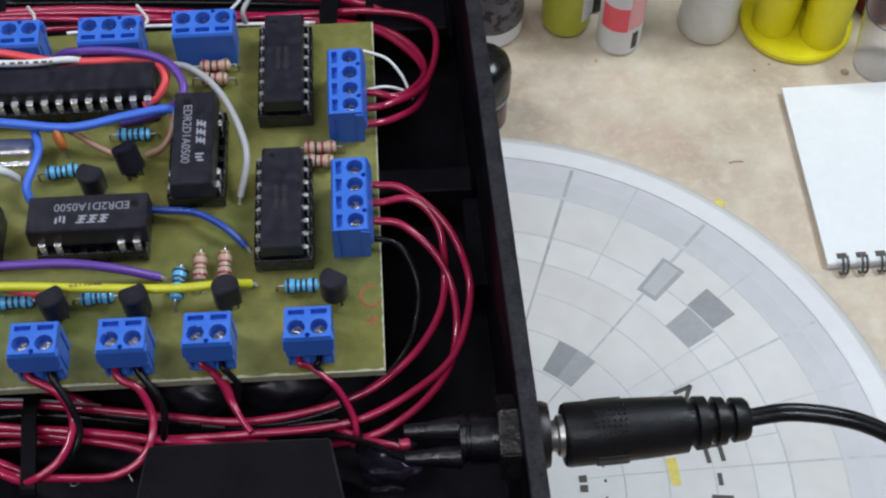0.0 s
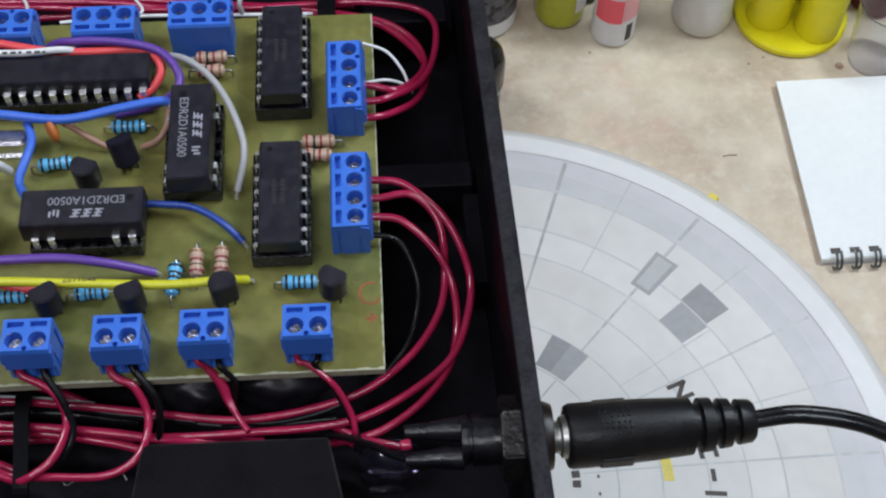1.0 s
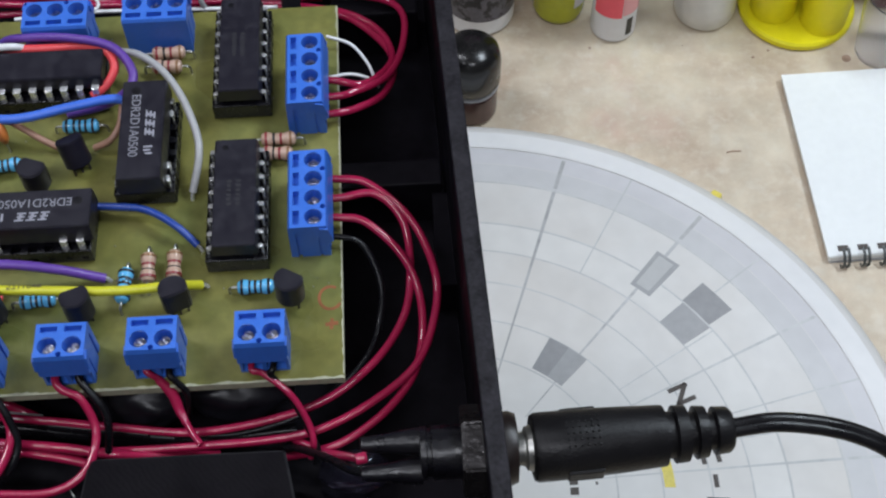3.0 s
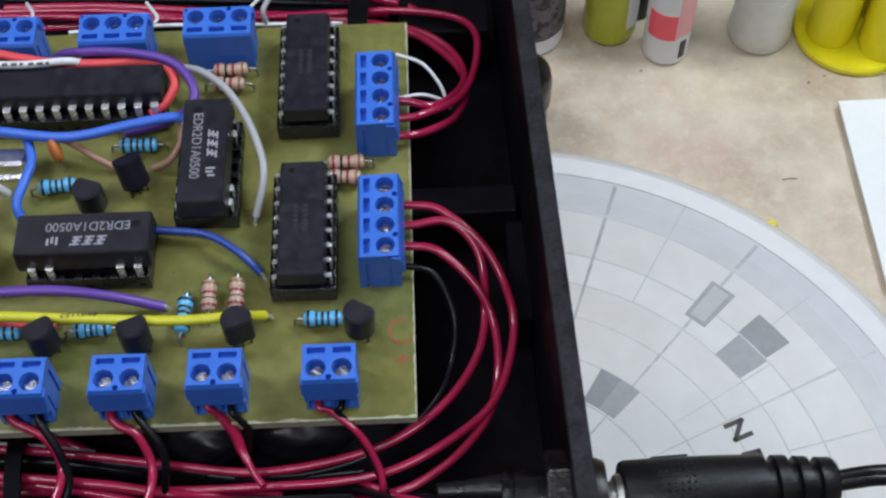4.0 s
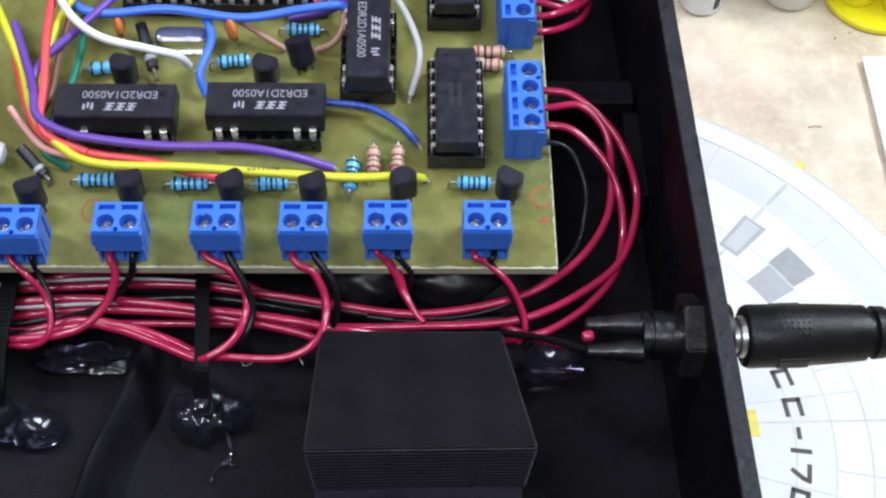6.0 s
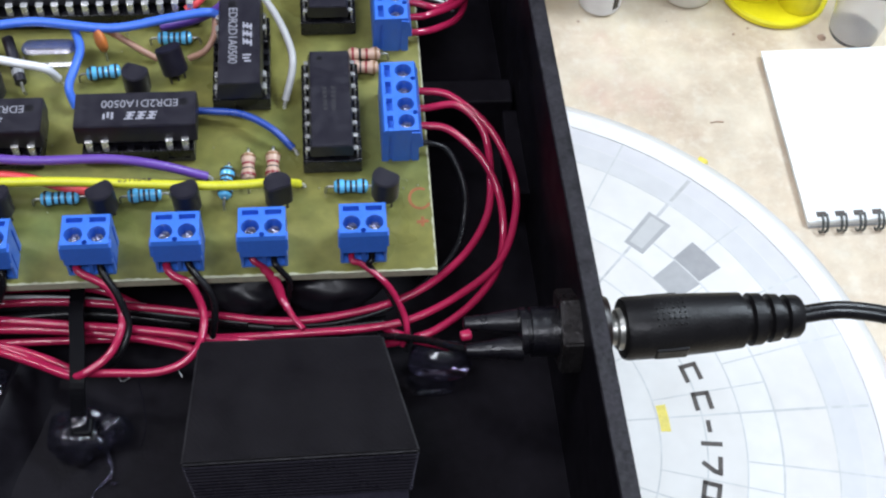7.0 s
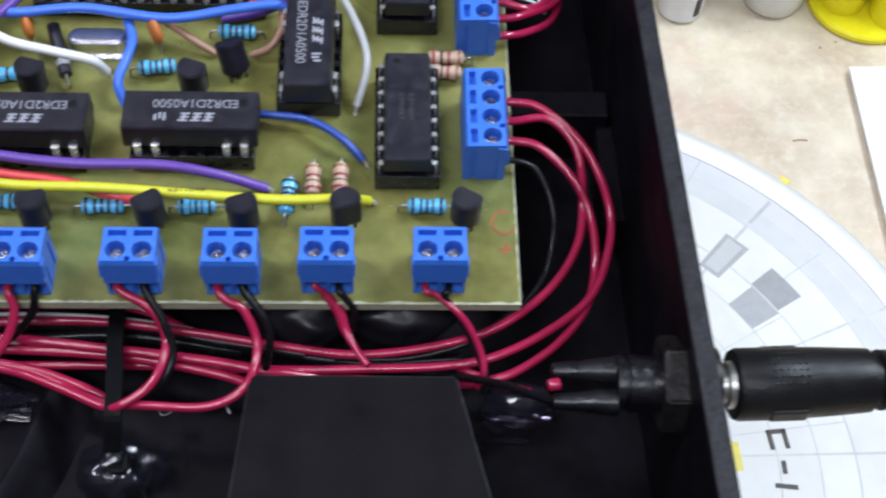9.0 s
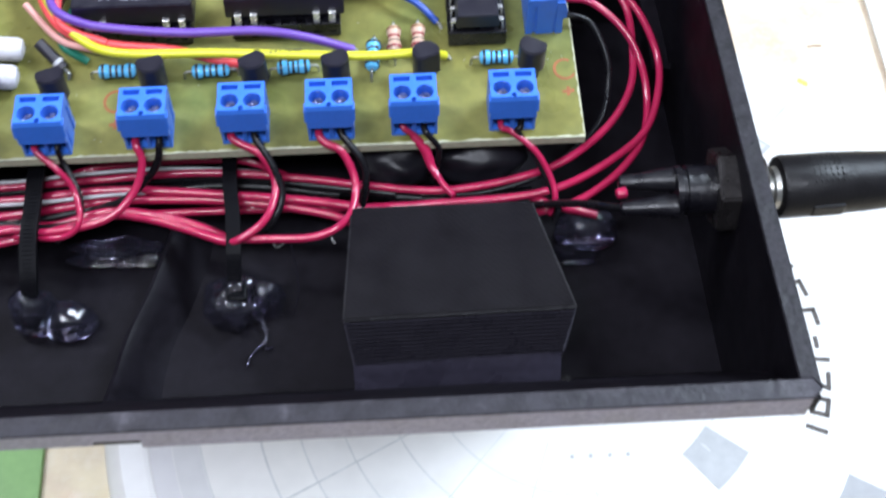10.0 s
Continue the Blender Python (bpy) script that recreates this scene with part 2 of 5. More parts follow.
blotch(SAUCER, (0.66, 0.63, 0.60), 14, 0.46, 0.75)


# ---- building helpers, millimetres in, metres out ----
H = 205.0  # board's top above the desk


def bx(bm, x0, x1, y0, y1, z0, z1, bevel=0.0, m=None):
    v = [bm.verts.new((x, y, z)) for x in (x0, x1) for y in (y0, y1) for z in (z0, z1)]
    f = [bm.faces.new([v[i] for i in q]) for q in ((0, 1, 3, 2), (4, 6, 7, 5), (0, 4, 5, 1), (2, 3, 7, 6), (0, 2, 6, 4), (1, 5, 7, 3))]
    if m is not None:
        bmesh.ops.transform(bm, matrix=m, verts=v)
    if bevel:
        bmesh.ops.bevel(bm, geom=list({e for q in f for e in q.edges}), offset=bevel, segments=2, affect="EDGES", profile=0.5)
    return v


def cyl(bm, x, y, z, r, h, seg=20, r2=None, m=None):
    """Upright cylinder or cone from z to z + h."""
    g = bmesh.ops.create_cone(bm, cap_ends=True, segments=seg, radius1=r, radius2=r if r2 is None else r2, depth=h)
    mm = Matrix.Translation((x, y, z + h / 2))
    bmesh.ops.transform(bm, matrix=(m @ mm) if m is not None else mm, verts=g["verts"])
    return g["verts"]


def prism(bm, pts, a0, a1, axis="x"):
    """A closed outline swept from a0 to a1 along an axis."""
    put = {"x": lambda a, p: (a, p[0], p[1]), "y": lambda a, p: (p[0], a, p[1]), "z": lambda a, p: (p[0], p[1], a)}[axis]
    lo = [bm.verts.new(put(a0, p)) for p in pts]
    hi = [bm.verts.new(put(a1, p)) for p in pts]
    k = len(pts)
    bm.faces.new(lo), bm.faces.new(hi[::-1])
    for i in range(k):
        bm.faces.new((lo[i], hi[i], hi[(i + 1) % k], lo[(i + 1) % k]))
    return lo + hi


def mesh_of(name, bm, material, smooth=False):
    bmesh.ops.recalc_face_normals(bm, faces=bm.faces)
    bmesh.ops.scale(bm, vec=(MM, MM, MM), verts=bm.verts)
    me = bpy.data.meshes.new(name)
    bm.to_mesh(me)
    bm.free()
    for mt in (material if isinstance(material, (list, tuple)) else [material]):
        me.materials.append(mt)
    if smooth:
        me.polygons.foreach_set("use_smooth", [True] * len(me.polygons))
        me.set_sharp_from_angle(angle=radians(40))
    return me


def part(name, bm, material, parent=None, label="", smooth=False):
    ob = new(name, bm if isinstance(bm, bpy.types.Mesh) else mesh_of(name, bm, material, smooth))
    if parent is not None:
        ob.parent = parent
    return tagged(ob, label)


def empty(name, x=0, y=0, z=0, rz=0.0):
    ob = new(name)
    ob.empty_display_size = 0.005
    ob.matrix_basis = pose(x * MM, y * MM, z * MM, 0, 0, rz)
    return ob


def carved(bm, cutter):
    """bm less cutter, as a bmesh; both are used up."""
    a, b = new("body_tmp", bpy.data.meshes.new("a")), new("cut_tmp", bpy.data.meshes.new("b"))
    for ob, q in ((a, bm), (b, cutter)):
        bmesh.ops.recalc_face_normals(q, faces=q.faces)
        q.to_mesh(ob.data)
        q.free()
    mod = a.modifiers.new("cut", "BOOLEAN")
    mod.object, mod.operation, mod.solver = b, "DIFFERENCE", "EXACT"
    dg = bpy.context.evaluated_depsgraph_get()
    dg.update()
    out = bmesh.new()
    out.from_mesh(a.evaluated_get(dg).to_mesh())
    for ob in (a, b):
        me = ob.data
        bpy.data.objects.remove(ob)
        bpy.data.meshes.remove(me)
    return out


def spline(pts, step=8):
    """Catmull-Rom through the points."""
    p = [Vector(q) for q in pts]
    p = [2 * p[0] - p[1], *p, 2 * p[-1] - p[-2]]
    out = []
    for i in range(1, len(p) - 2):
        for k in range(step):
            u = k / step
            out.append(0.5 * (2 * p[i] + (p[i + 1] - p[i - 1]) * u + (2 * p[i - 1] - 5 * p[i] + 4 * p[i + 1] - p[i + 2]) * u * u
                              + (3 * p[i] - p[i - 1] - 3 * p[i + 1] + p[i + 2]) * u ** 3))
    return out + [p[-2]]


def sweep(bm, path, r, seg=10, flat=None):
    """A round (or, with flat=(w, t), a strip) section swept along a path."""
    path = [Vector(q) for q in path]
    rings, up = [], Vector((0, 0, 1))
    side = None
    for i, q in enumerate(path):
        d = (path[min(i + 1, len(path) - 1)] - path[max(i - 1, 0)]).normalized()
        if side is None:
            side = d.cross(up)
            if side.length < 0.1:
                side = d.cross(Vector((0, 1, 0)))
        side = (side - d * side.dot(d)).normalized()
        nrm = side.cross(d)
        if flat:
            w, t = flat[0] / 2, flat[1] / 2
            ring = [q + side * a + nrm * b for a, b in ((w, t), (-w, t), (-w, -t), (w, -t))]
        else:
            rad = r[i] if isinstance(r, list) else r
            ring = [q + (side * math.cos(2 * math.pi * k / seg) + nrm * math.sin(2 * math.pi * k / seg)) * rad for k in range(seg)]
        rings.append([bm.verts.new(c) for c in ring])
    k = len(rings[0])
    for a, b in zip(rings, rings[1:]):
        for j in range(k):
            bm.faces.new((a[j], a[(j + 1) % k], b[(j + 1) % k], b[j]))
    bm.faces.new(rings[0][::-1]), bm.faces.new(rings[-1])


def wire(name, pts, r, material, label, category="wire", group="", step=8, bare=0.0):
    """An insulated wire through points given in board coordinates."""
    bm = bmesh.new()
    sweep(bm, spline([(x, y, z + H) for x, y, z in pts], step), r)
    ob = part(name, bm, material, None, label, smooth=True)
    if bare:
        a, b = Vector(pts[-1]), Vector(pts[-2])
        d = (a - b).normalized()
        bm = bmesh.new()
        sweep(bm, [a + Vector((0, 0, H)), a + d * bare * 0.5 + Vector((0, 0, H)), a + d * bare + Vector((0, 0, H - 0.6))], r * 0.5, 6)
        part("bare_end", bm, TIN, ob, "tinned bare wire end", smooth=True)
    return tagged(ob, "", category, group)


# ---- setting: desk, room ----
def plain(name, x0, x1, y0, y1, z0, z1, material, label, category):
    bm = bmesh.new()
    bx(bm, x0, x1, y0, y1, z0, z1)
    return tagged(part(name, bm, material), label, category, kind="structure")


WALL = mat("painted_wall", (0.55, 0.55, 0.54), 0.8, var=0.05, scale=3, bump=0.1, bscale=80)
plain("desk_top", -900, 900, -420, 620, -30, 0, DESK, "worn light wooden desk top with stains", "desk")
for x, y in ((-870, -390), (870, -390), (-870, 590), (870, 590)):
    plain("desk_leg", x - 25, x + 25, y - 25, y + 25, -740, -30, DESK, "plain square wooden desk leg", "desk leg")
plain("floor", -2500, 2500, -2000, 2000, -760, -740, WALL, "plain floor", "floor")
plain("wall_north", -2500, 2500, 2000, 2080, -740, 1900, WALL, "plain painted wall", "wall")
plain("wall_south", -2500, 2500, -2080, -2000, -740, 1900, WALL, "plain painted wall", "wall")
plain("wall_east", 2500, 2580, -2000, 2000, -740, 1900, WALL, "plain painted wall", "wall")
plain("wall_west", -2580, -2500, -2000, 2000, -740, 1900, WALL, "plain painted wall", "wall")
plain("ceiling", -2500, 2500, -2000, 2000, 1900, 1960, WALL, "plain painted ceiling", "ceiling")

# ---- project case ----
RIM, FLOOR_Z = 17.0, -18.0
YS, XW, YN = -54.15, -175.0, 112.0


def east(y):
    """The outer face of the east wall, which stands a little askew to the board."""
    return 21.0 - 0.0343 * y


def project_case():
    base = H + FLOOR_Z - 3
    case = empty("project_case", 0, 0, base)

    def add(name, bm, material=BLACK, label="", smooth=False):
        bmesh.ops.translate(bm, vec=(0, 0, H - base), verts=bm.verts)
        return part(name, bm, material, case, label, smooth)

    bm = bmesh.new()
    prism(bm, [(XW, -33.4), (east(-33.4) - 2.6, -33.4), (east(YN) - 2.6, YN), (XW, YN)], FLOOR_Z - 3, FLOOR_Z, "z")
    add("base_plate", bm)
    bm = bmesh.new()
    prism(bm, [(YS, RIM - 0.5), (YS, RIM - 4), (YS + 0.4, RIM - 5), (-36, FLOOR_Z - 2), (-33.5, FLOOR_Z - 3), (YN, FLOOR_Z - 3), (YN, RIM - 0.5)], -2.6, -0.3)
    for v in bm.verts:
        v.co.x += east(v.co.y)
    add("side_wall", bm)
    bm = bmesh.new()
    bx(bm, XW, XW + 2.4, -33, YN, FLOOR_Z, RIM)
    add("side_wall", bm)
    bm = bmesh.new()
    bx(bm, XW + 2.4, east(YN) - 2.6, YN - 2.4, YN, FLOOR_Z, RIM)
    add("side_wall", bm)
    # front wall, sloping in towards the base with a rounded foot
    bm = bmesh.new()
    inner = [(YS + 2.5 + 14.5 * math.sin(a) ** 2 * (0.35 + 0.65 * math.sin(a)), RIM - 0.5 - (RIM - 0.5 - FLOOR_Z) * (1 - math.cos(a))) for a in [i * math.pi / 20 for i in range(11)]]
    prism(bm, inner + [(-33.5, FLOOR_Z - 3), (-36, FLOOR_Z - 2), (YS + 0.4, RIM - 5), (YS, RIM - 4), (YS, RIM - 0.5)], XW, east(YS) - 2.6)
    add("front_wall", bm, smooth=True)
    for q in ([(XW, YS - 0.15), (east(YS) - 1.4, YS - 0.15), (east(YS) + 0.05, YS + 1.0), (east(YS) - 1.0, YS + 2.65), (XW, YS + 2.65)],
              [(east(YS) + 0.05, YS + 1.0), (east(YN) + 0.05, YN), (east(YN) - 2.65, YN), (east(YS) - 2.65, YS + 2.65), (east(YS) - 1.0, YS + 2.65)]):
        bm = bmesh.new()
        prism(bm, q, RIM - 0.5, RIM, "z")
        bmesh.ops.recalc_face_normals(bm, faces=bm.faces)
        bmesh.ops.bevel(bm, geom=bm.edges[:], offset=0.15, segments=1, affect="EDGES")
        add("rim_edge", bm, WORN if q[0][0] == XW else WORN3, "scuffed dark grey rim")
    ex = east(YS)
    # lip strips on the front wall, painted paler where that face is lit
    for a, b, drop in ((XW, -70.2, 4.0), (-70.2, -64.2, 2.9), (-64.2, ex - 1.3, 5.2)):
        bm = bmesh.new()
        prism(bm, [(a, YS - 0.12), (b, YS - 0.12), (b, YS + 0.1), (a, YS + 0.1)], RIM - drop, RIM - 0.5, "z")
        add("rim_lip", bm, LITLIP, "scuffed lip under the rim with front light painted in")
    for q in ((-1.0, 16.4, 38.0, 43.2), (-1.5, 14.0, 75.6, 84.0)):
        bm = bmesh.new()
        bx(bm, q[0], q[1], q[2], q[3], FLOOR_Z, -6.4, 0.4)
        add("ledge", bm, BLACK, "black ledge against the case wall")
    bm = bmesh.new()
    prism(bm, [(14.6, 20), (18.5, 20), (17.2, 38), (14.6, 38)], FLOOR_Z, -9, "z")
    add("ledge", bm, BLACK, "black ledge against the case wall")
    # low bent divider on the floor: a crest with a steep far side and a soft near slope
    crest = spline([(-66.6, -5, -13.5), (-67.0, -8.5, -12.2), (-69.4, -17, -12.0), (-72.4, -25, -12.0), (-73.8, -33, -10.5), (-74.2, -39, -7.0), (-74.3, -43, -2.5)], 6)
    bm, rows = bmesh.new(), []
    for i, c in enumerate(crest):
        foot = max(FLOOR_Z, FLOOR_Z + (-35.5 - c.y) * 1.95)
        rise = max(c.z - foot, 0.5)
        rows.append([bm.verts.new(p) for p in ((c.x - 2.2, c.y, foot - 0.5), (c.x - 1.0, c.y, foot + 0.55 * rise), (c.x - 0.35, c.y, c.z - 0.3), (c.x + 0.3, c.y, c.z), (c.x + 1.2, c.y, c.z - 0.55),
                     (c.x + 2.6, c.y, foot + 0.62 * rise), (c.x + 4.2, c.y, foot + 0.22 * rise), (c.x + 6.4, c.y, foot - 0.4))])
    for a, b in zip(rows, rows[1:]):
        for k in range(8):
            bm.faces.new((a[k], a[(k + 1) % 8], b[(k + 1) % 8], b[k]))
    bm.faces.new(rows[0]), bm.faces.new(rows[-1][::-1])
    add("divider", bm, BLACK, "low black ridge with a soft slope", True)
    return tagged(case, "open black plastic case with scuffed rim holding a wired circuit board", "case")


project_case()
bm = bmesh.new()
bx(bm, -30, 9, 36, 82, 22, H + FLOOR_Z - 3, 1.0)
tagged(part("prop_block", bm, WALL), "plain pale block propping up the case", "block", kind="structure")

# ---- circuit board ----
bm = bmesh.new()
bx(bm, -150, 0, 0, 72.3, H - 1.6, H)
board = part("circuit_board", bm, [PCB, PCB_EDGE])
for p in board.data.polygons:
    if abs(p.normal.z) < 0.5:
        p.material_index = 1
tagged(board, "green home-etched circuit board with rough sawn edges", "circuit board")


rnd = random.Random(2)
for along in ("south", "east"):
    bm = bmesh.new()
    k, n = [], 220
    for i in range(n + 1):
        u = i / n
        w = 0.18 + 0.3 * rnd.random() + 0.25 * noise.noise(Vector((u * 40, 3, 0)))
        k.append(((-150 * u, w) if along == "south" else (-w * 0.6, 0.7 + 71.5 * u)))
    lo = [(x, -0.02) if along == "south" else (0.02, y) for x, y in k]
    for z in (H + 0.03,):
        a, b = [bm.verts.new((x, y, z)) for x, y in lo], [bm.verts.new((x, y, z)) for x, y in k]
        a2, b2 = [bm.verts.new((x, y, z - 0.1)) for x, y in lo], [bm.verts.new((x, y, z - 0.1)) for x, y in k]
        for i in range(n):
            bm.faces.new((a[i], a[i + 1], b[i + 1], b[i]))
            bm.faces.new((a[i], a[i + 1], a2[i + 1], a2[i]))
            bm.faces.new((b[i], b[i + 1], b2[i + 1], b2[i]))
            bm.faces.new((a2[i], a2[i + 1], b2[i + 1], b2[i]))
    part("sawn_edge", bm, PCB_EDGE, board, "rough whitish sawn edge")


# ---- screw terminals ----
def screw_terminal(n, label, group, p=3.5):
    """Screw terminal with n ways; wire mouths face -y; origin at the middle of the base."""
    w = n * p / 2 + 0.1
    t = empty("screw_terminal")
    bm = bmesh.new()
    prism(bm, [(-2.5, 0), (-2.4, 3.5), (-3.1, 3.9), (-2.55, 7.6), (-2.25, 8.35), (3.2, 8.2), (3.5, 7.7), (3.6, 0)], -w, w)

    cut = bmesh.new()
    for i in range(n):
        c = (i - (n - 1) / 2) * p
        cyl(cut, c, -0.4, 5.9, 1.38, 4, 20)
        bx(cut, c - 1.25, c + 1.25, 1.75, 2.7, 7.0, 10)
        bx(cut, c - 1.42, c + 1.42, -5, 1.3, 0.5, 3.6)
    for sgn in (-1, 1):
        bx(cut, sgn * (w + 1), sgn * (w - 0.35), 1.9, 2.5, -1, 6.4)
        bx(cut, sgn * (w + 1), sgn * (w - 0.25), -1.3, -0.9, -1, 5.2)
    for i in range(0, n, 2):
        cyl(cut, (i - (n - 2) / 2) * p if n > 2 else 0, -1.85, 7.0, 0.42, 3, 12)
    bm = carved(bm, cut)
    for sgn in (-1, 1):
        prism(bm, [(-3.05, 5.4), (-2.5, 7.7), (-1.2, 7.9), (-1.2, 6.6), (-2.4, 5.2)], sgn * (w - 0.1), sgn * (w + 0.28))
    part("housing", mesh_of("housing", bm, BLUE), None, t)
    for i in range(n):
        c = (i - (n - 1) / 2) * p
        bm, cut = bmesh.new(), bmesh.new()
        cyl(bm, 0, 0, 5.2, 1.18, 1.75, 20, 0.9)
        bx(cut, -2, 2, -0.2, 0.2, 6.4, 9, m=Matrix.Rotation(random.uniform(0, 3.1), 4, "Z"))
        s = part("screw", mesh_of("screw", carved(bm, cut), STEEL, True), None, t, "slotted steel screw")
        s.location = (c * MM, -0.4 * MM, 0)
    return tagged(t, label, "terminal block", group)


first = screw_terminal(2, "blue two-way screw terminal along the board's edge", "two-way terminals")
first.matrix_basis = pose(-11.5 * MM, 4.3 * MM, H * MM)
for x, y in ((-26.9, 4.2), (-39.9, 3.9), (-53.3, 3.9), (-68.3, 3.7), (-83.9, 3.1), (-98, 3.9), (-112, 3.9)):
    copy_thing(first, pose(x * MM, y * MM, H * MM))
four = screw_terminal(4, "blue four-way screw terminal at the board's edge", "four-way terminals")
four.matrix_basis = pose(-4.1 * MM, 28.3 * MM, H * MM, 0, 0, 90)
copy_thing(four, pose(-4.5 * MM, 51.9 * MM, H * MM, 0, 0, 90))
three = screw_terminal(3, "blue three-way screw terminal at the board's edge", "three-way terminals")
three.matrix_basis = pose(-29.9 * MM, 67.2 * MM, H * MM, 0, 0, 180)
for x in (-46.4, -64.0, -80):
    copy_thing(three, pose(x * MM, 66.6 * MM, H * MM, 0, 0, 180))


# ---- chips ----
def dip(n, length, top, label, x, y, rz, group="", used=None, wide=6.3, pw=0.52):
    s = empty("chip_socket", x, y, H, rz)
    bm, cut = bmesh.new(), bmesh.new()
    half = n * 1.27
    bx(bm, -half, half, -4.75, 4.75, 0.3, 3.4, 0.15)
    bx(cut, -half + 2.2, half - 2.2, -2.4, 2.4, -1, 6)
    for i in range(n):
        c = (i - (n - 1) / 2) * 2.54
        for sgn in (-1, 1):
            bx(cut, c - 0.72, c + 0.72, sgn * 4.05 - 0.62, sgn * 4.05 + 0.62, 1.6, 6)
            bx(cut, c - 0.5, c + 0.5, sgn * 4.75 - 0.35, sgn * 4.75 + 0.35, 1.2, 3.3)
    part("frame", mesh_of("frame", carved(bm, cut), SOCKET), None, s)
    tagged(s, "black plastic chip socket soldered to the board", "chip socket")
    c = empty("chip", x, y, H + 4.05, rz)
    bm = bmesh.new()
    k = wide / 2
    prism(bm, [(-k, 0.3), (-k - 0.15, 1.3), (-k + 0.25, top - 4.05), (k - 0.25, top - 4.05), (k + 0.15, 1.3), (k, 0.3)], -length / 2, length / 2)
    bmesh.ops.recalc_face_normals(bm, faces=bm.faces)
    bmesh.ops.bevel(bm, geom=bm.edges[:], offset=0.14, segments=2, affect="EDGES")
    part("resin_body", bm, CHIP, c, "", True)
    me = None
    for i in range(n):
        if used and i not in used:
            continue
        for sgn in (-1, 1):
            if me is None:
                bm = bmesh.new()
                bx(bm, -pw - 0.08, pw + 0.08, -0.85, 0.05, 1.05, 1.35, 0.06)
                bx(bm, -pw, pw, -1.05, -0.75, -1.2, 1.3, 0.06)
                me = mesh_of("pin", bm, TIN)
            pin = part("pin", me, None, c)
            pin.matrix_basis = pose((i - (n - 1) / 2) * 2.54 * MM, sgn * 3.2 * MM, 0, 0, 0, 0 if sgn < 0 else 180)
    return tagged(c, label, "chip", group)


dip(8, 19.8, 7.2, "black sixteen-pin chip in a socket", -15.8, 29.2, 90, "optocoupler chips", pw=0.3, wide=6.9)
dip(8, 19.8, 7.2, "black sixteen-pin chip in a socket", -15.7, 58.7, 90, "optocoupler chips", pw=0.3, wide=6.9)
dip(14, 35.5, 7.2, "long black microcontroller chip in a socket", -55.8, 56.2, 0)
dip(7, 19.2, 8.4, "black reed relay with white lettering in a socket", -30.5, 41.2, -90, "reed relays", (0, 1, 5, 6), 7.3)
dip(7, 19.2, 8.4, "black reed relay with white lettering in a socket", -46.9, 27, 180, "reed relays", (0, 1, 5, 6), 7.3)
dip(7, 19.2, 8.4, "black reed relay with white lettering in a socket", -71.1, 26.5, 180, "reed relays", (0, 1, 5, 6), 7.3)

# ---- lettering ----
def letters(name, text, size, material, parent, m, thick=0.03, label="", stretch=1.0, bold=0.0):
    """Raised print; m places it in its parent's metres."""
    cu = bpy.data.curves.new(name, "FONT")
    cu.body, cu.size, cu.align_x, cu.align_y, cu.extrude = text, size * MM, "CENTER", "CENTER", thick * MM
    cu.offset = bold * MM
    tmp = new(name, cu)
    dg = bpy.context.evaluated_depsgraph_get()
    dg.update()
    me = bpy.data.meshes.new_from_object(tmp.evaluated_get(dg))
    bpy.data.objects.remove(tmp)
    me.materials.clear()
    me.materials.append(material)
    ob = part(name, me, None, parent, label)
    ob.matrix_basis = m @ Matrix.Diagonal((stretch, 1, 1, 1))
    return ob


def slanted_mark(parent, m):
    """A maker's mark as plain slanted strokes, and a small round-cornered mark beside it."""
    for i in range(3):
        bm = bmesh.new()
        x = i * 1.75
        for dz, a, b in ((0, 0.0, 1.35), (0.62, 0.0, 1.2), (1.24, 0.0, 1.35)):
            prism(bm, [(x + a + dz * 0.3, dz), (x + b + dz * 0.3, dz), (x + b + dz * 0.3 + 0.1, dz + 0.3), (x + a + dz * 0.3 + 0.1, dz + 0.3)], 0, 0.03, "z")
        prism(bm, [(x + 0.45, 0), (x + 0.95, 0), (x + 1.4, 1.54), (x + 0.9, 1.54)], 0.004, 0.034, "z")
        part("maker_mark", bm, DIMINK, parent, "grey printed mark").matrix_basis = m
    bm = bmesh.new()
    for q in ((7.0, 7.35, 0, 1.4), (7.65, 8.0, 0, 1.1), (8.3, 8.65, 0.3, 1.4)):
        prism(bm, [(q[0], q[2]), (q[1], q[2]), (q[1], q[3]), (q[0], q[3])], 0, 0.03, "z")
    part("approval_mark", bm, DIMINK, parent, "small white printed mark").matrix_basis = m


for ob in [o for o in scene.objects if o.name.startswith("chip") and not o.name.startswith("chip_socket") and o.parent is None]:
    kind = ob["label"]
    if "relay" in kind:
        top = 4.36
        letters("print", "EDR2D1A0500", 2.1, INK, ob, pose(-0.7 * MM, -1.15 * MM, top * MM), label="white printed type number", stretch=0.93)
        slanted_mark(ob, pose(-3.6 * MM, 0.55 * MM, (top - 0.02) * MM))
        bm = bmesh.new()
        cyl(bm, -7.6, -1.2, top - 0.02, 0.75, 0.03, 20)
        part("index_dot", bm, SOCKET, ob)
    elif "sixteen" in kind:
        bm = bmesh.new()
        for y in (-0.9, 0.5):
            for i in range(6):
                bx(bm, -2.6 + i * 0.85, -2.1 + i * 0.85, y, y + 0.7, 3.12, 3.17)
        part("worn_print", bm, mat("faint_grey_print", (0.019, 0.018, 0.023), 0.7), ob, "faint worn print")
        bm = bmesh.new()
        cyl(bm, 8.3, 1.6, 3.12, 0.5, 0.04, 16)
        part("index_dot", bm, SOCKET, ob)


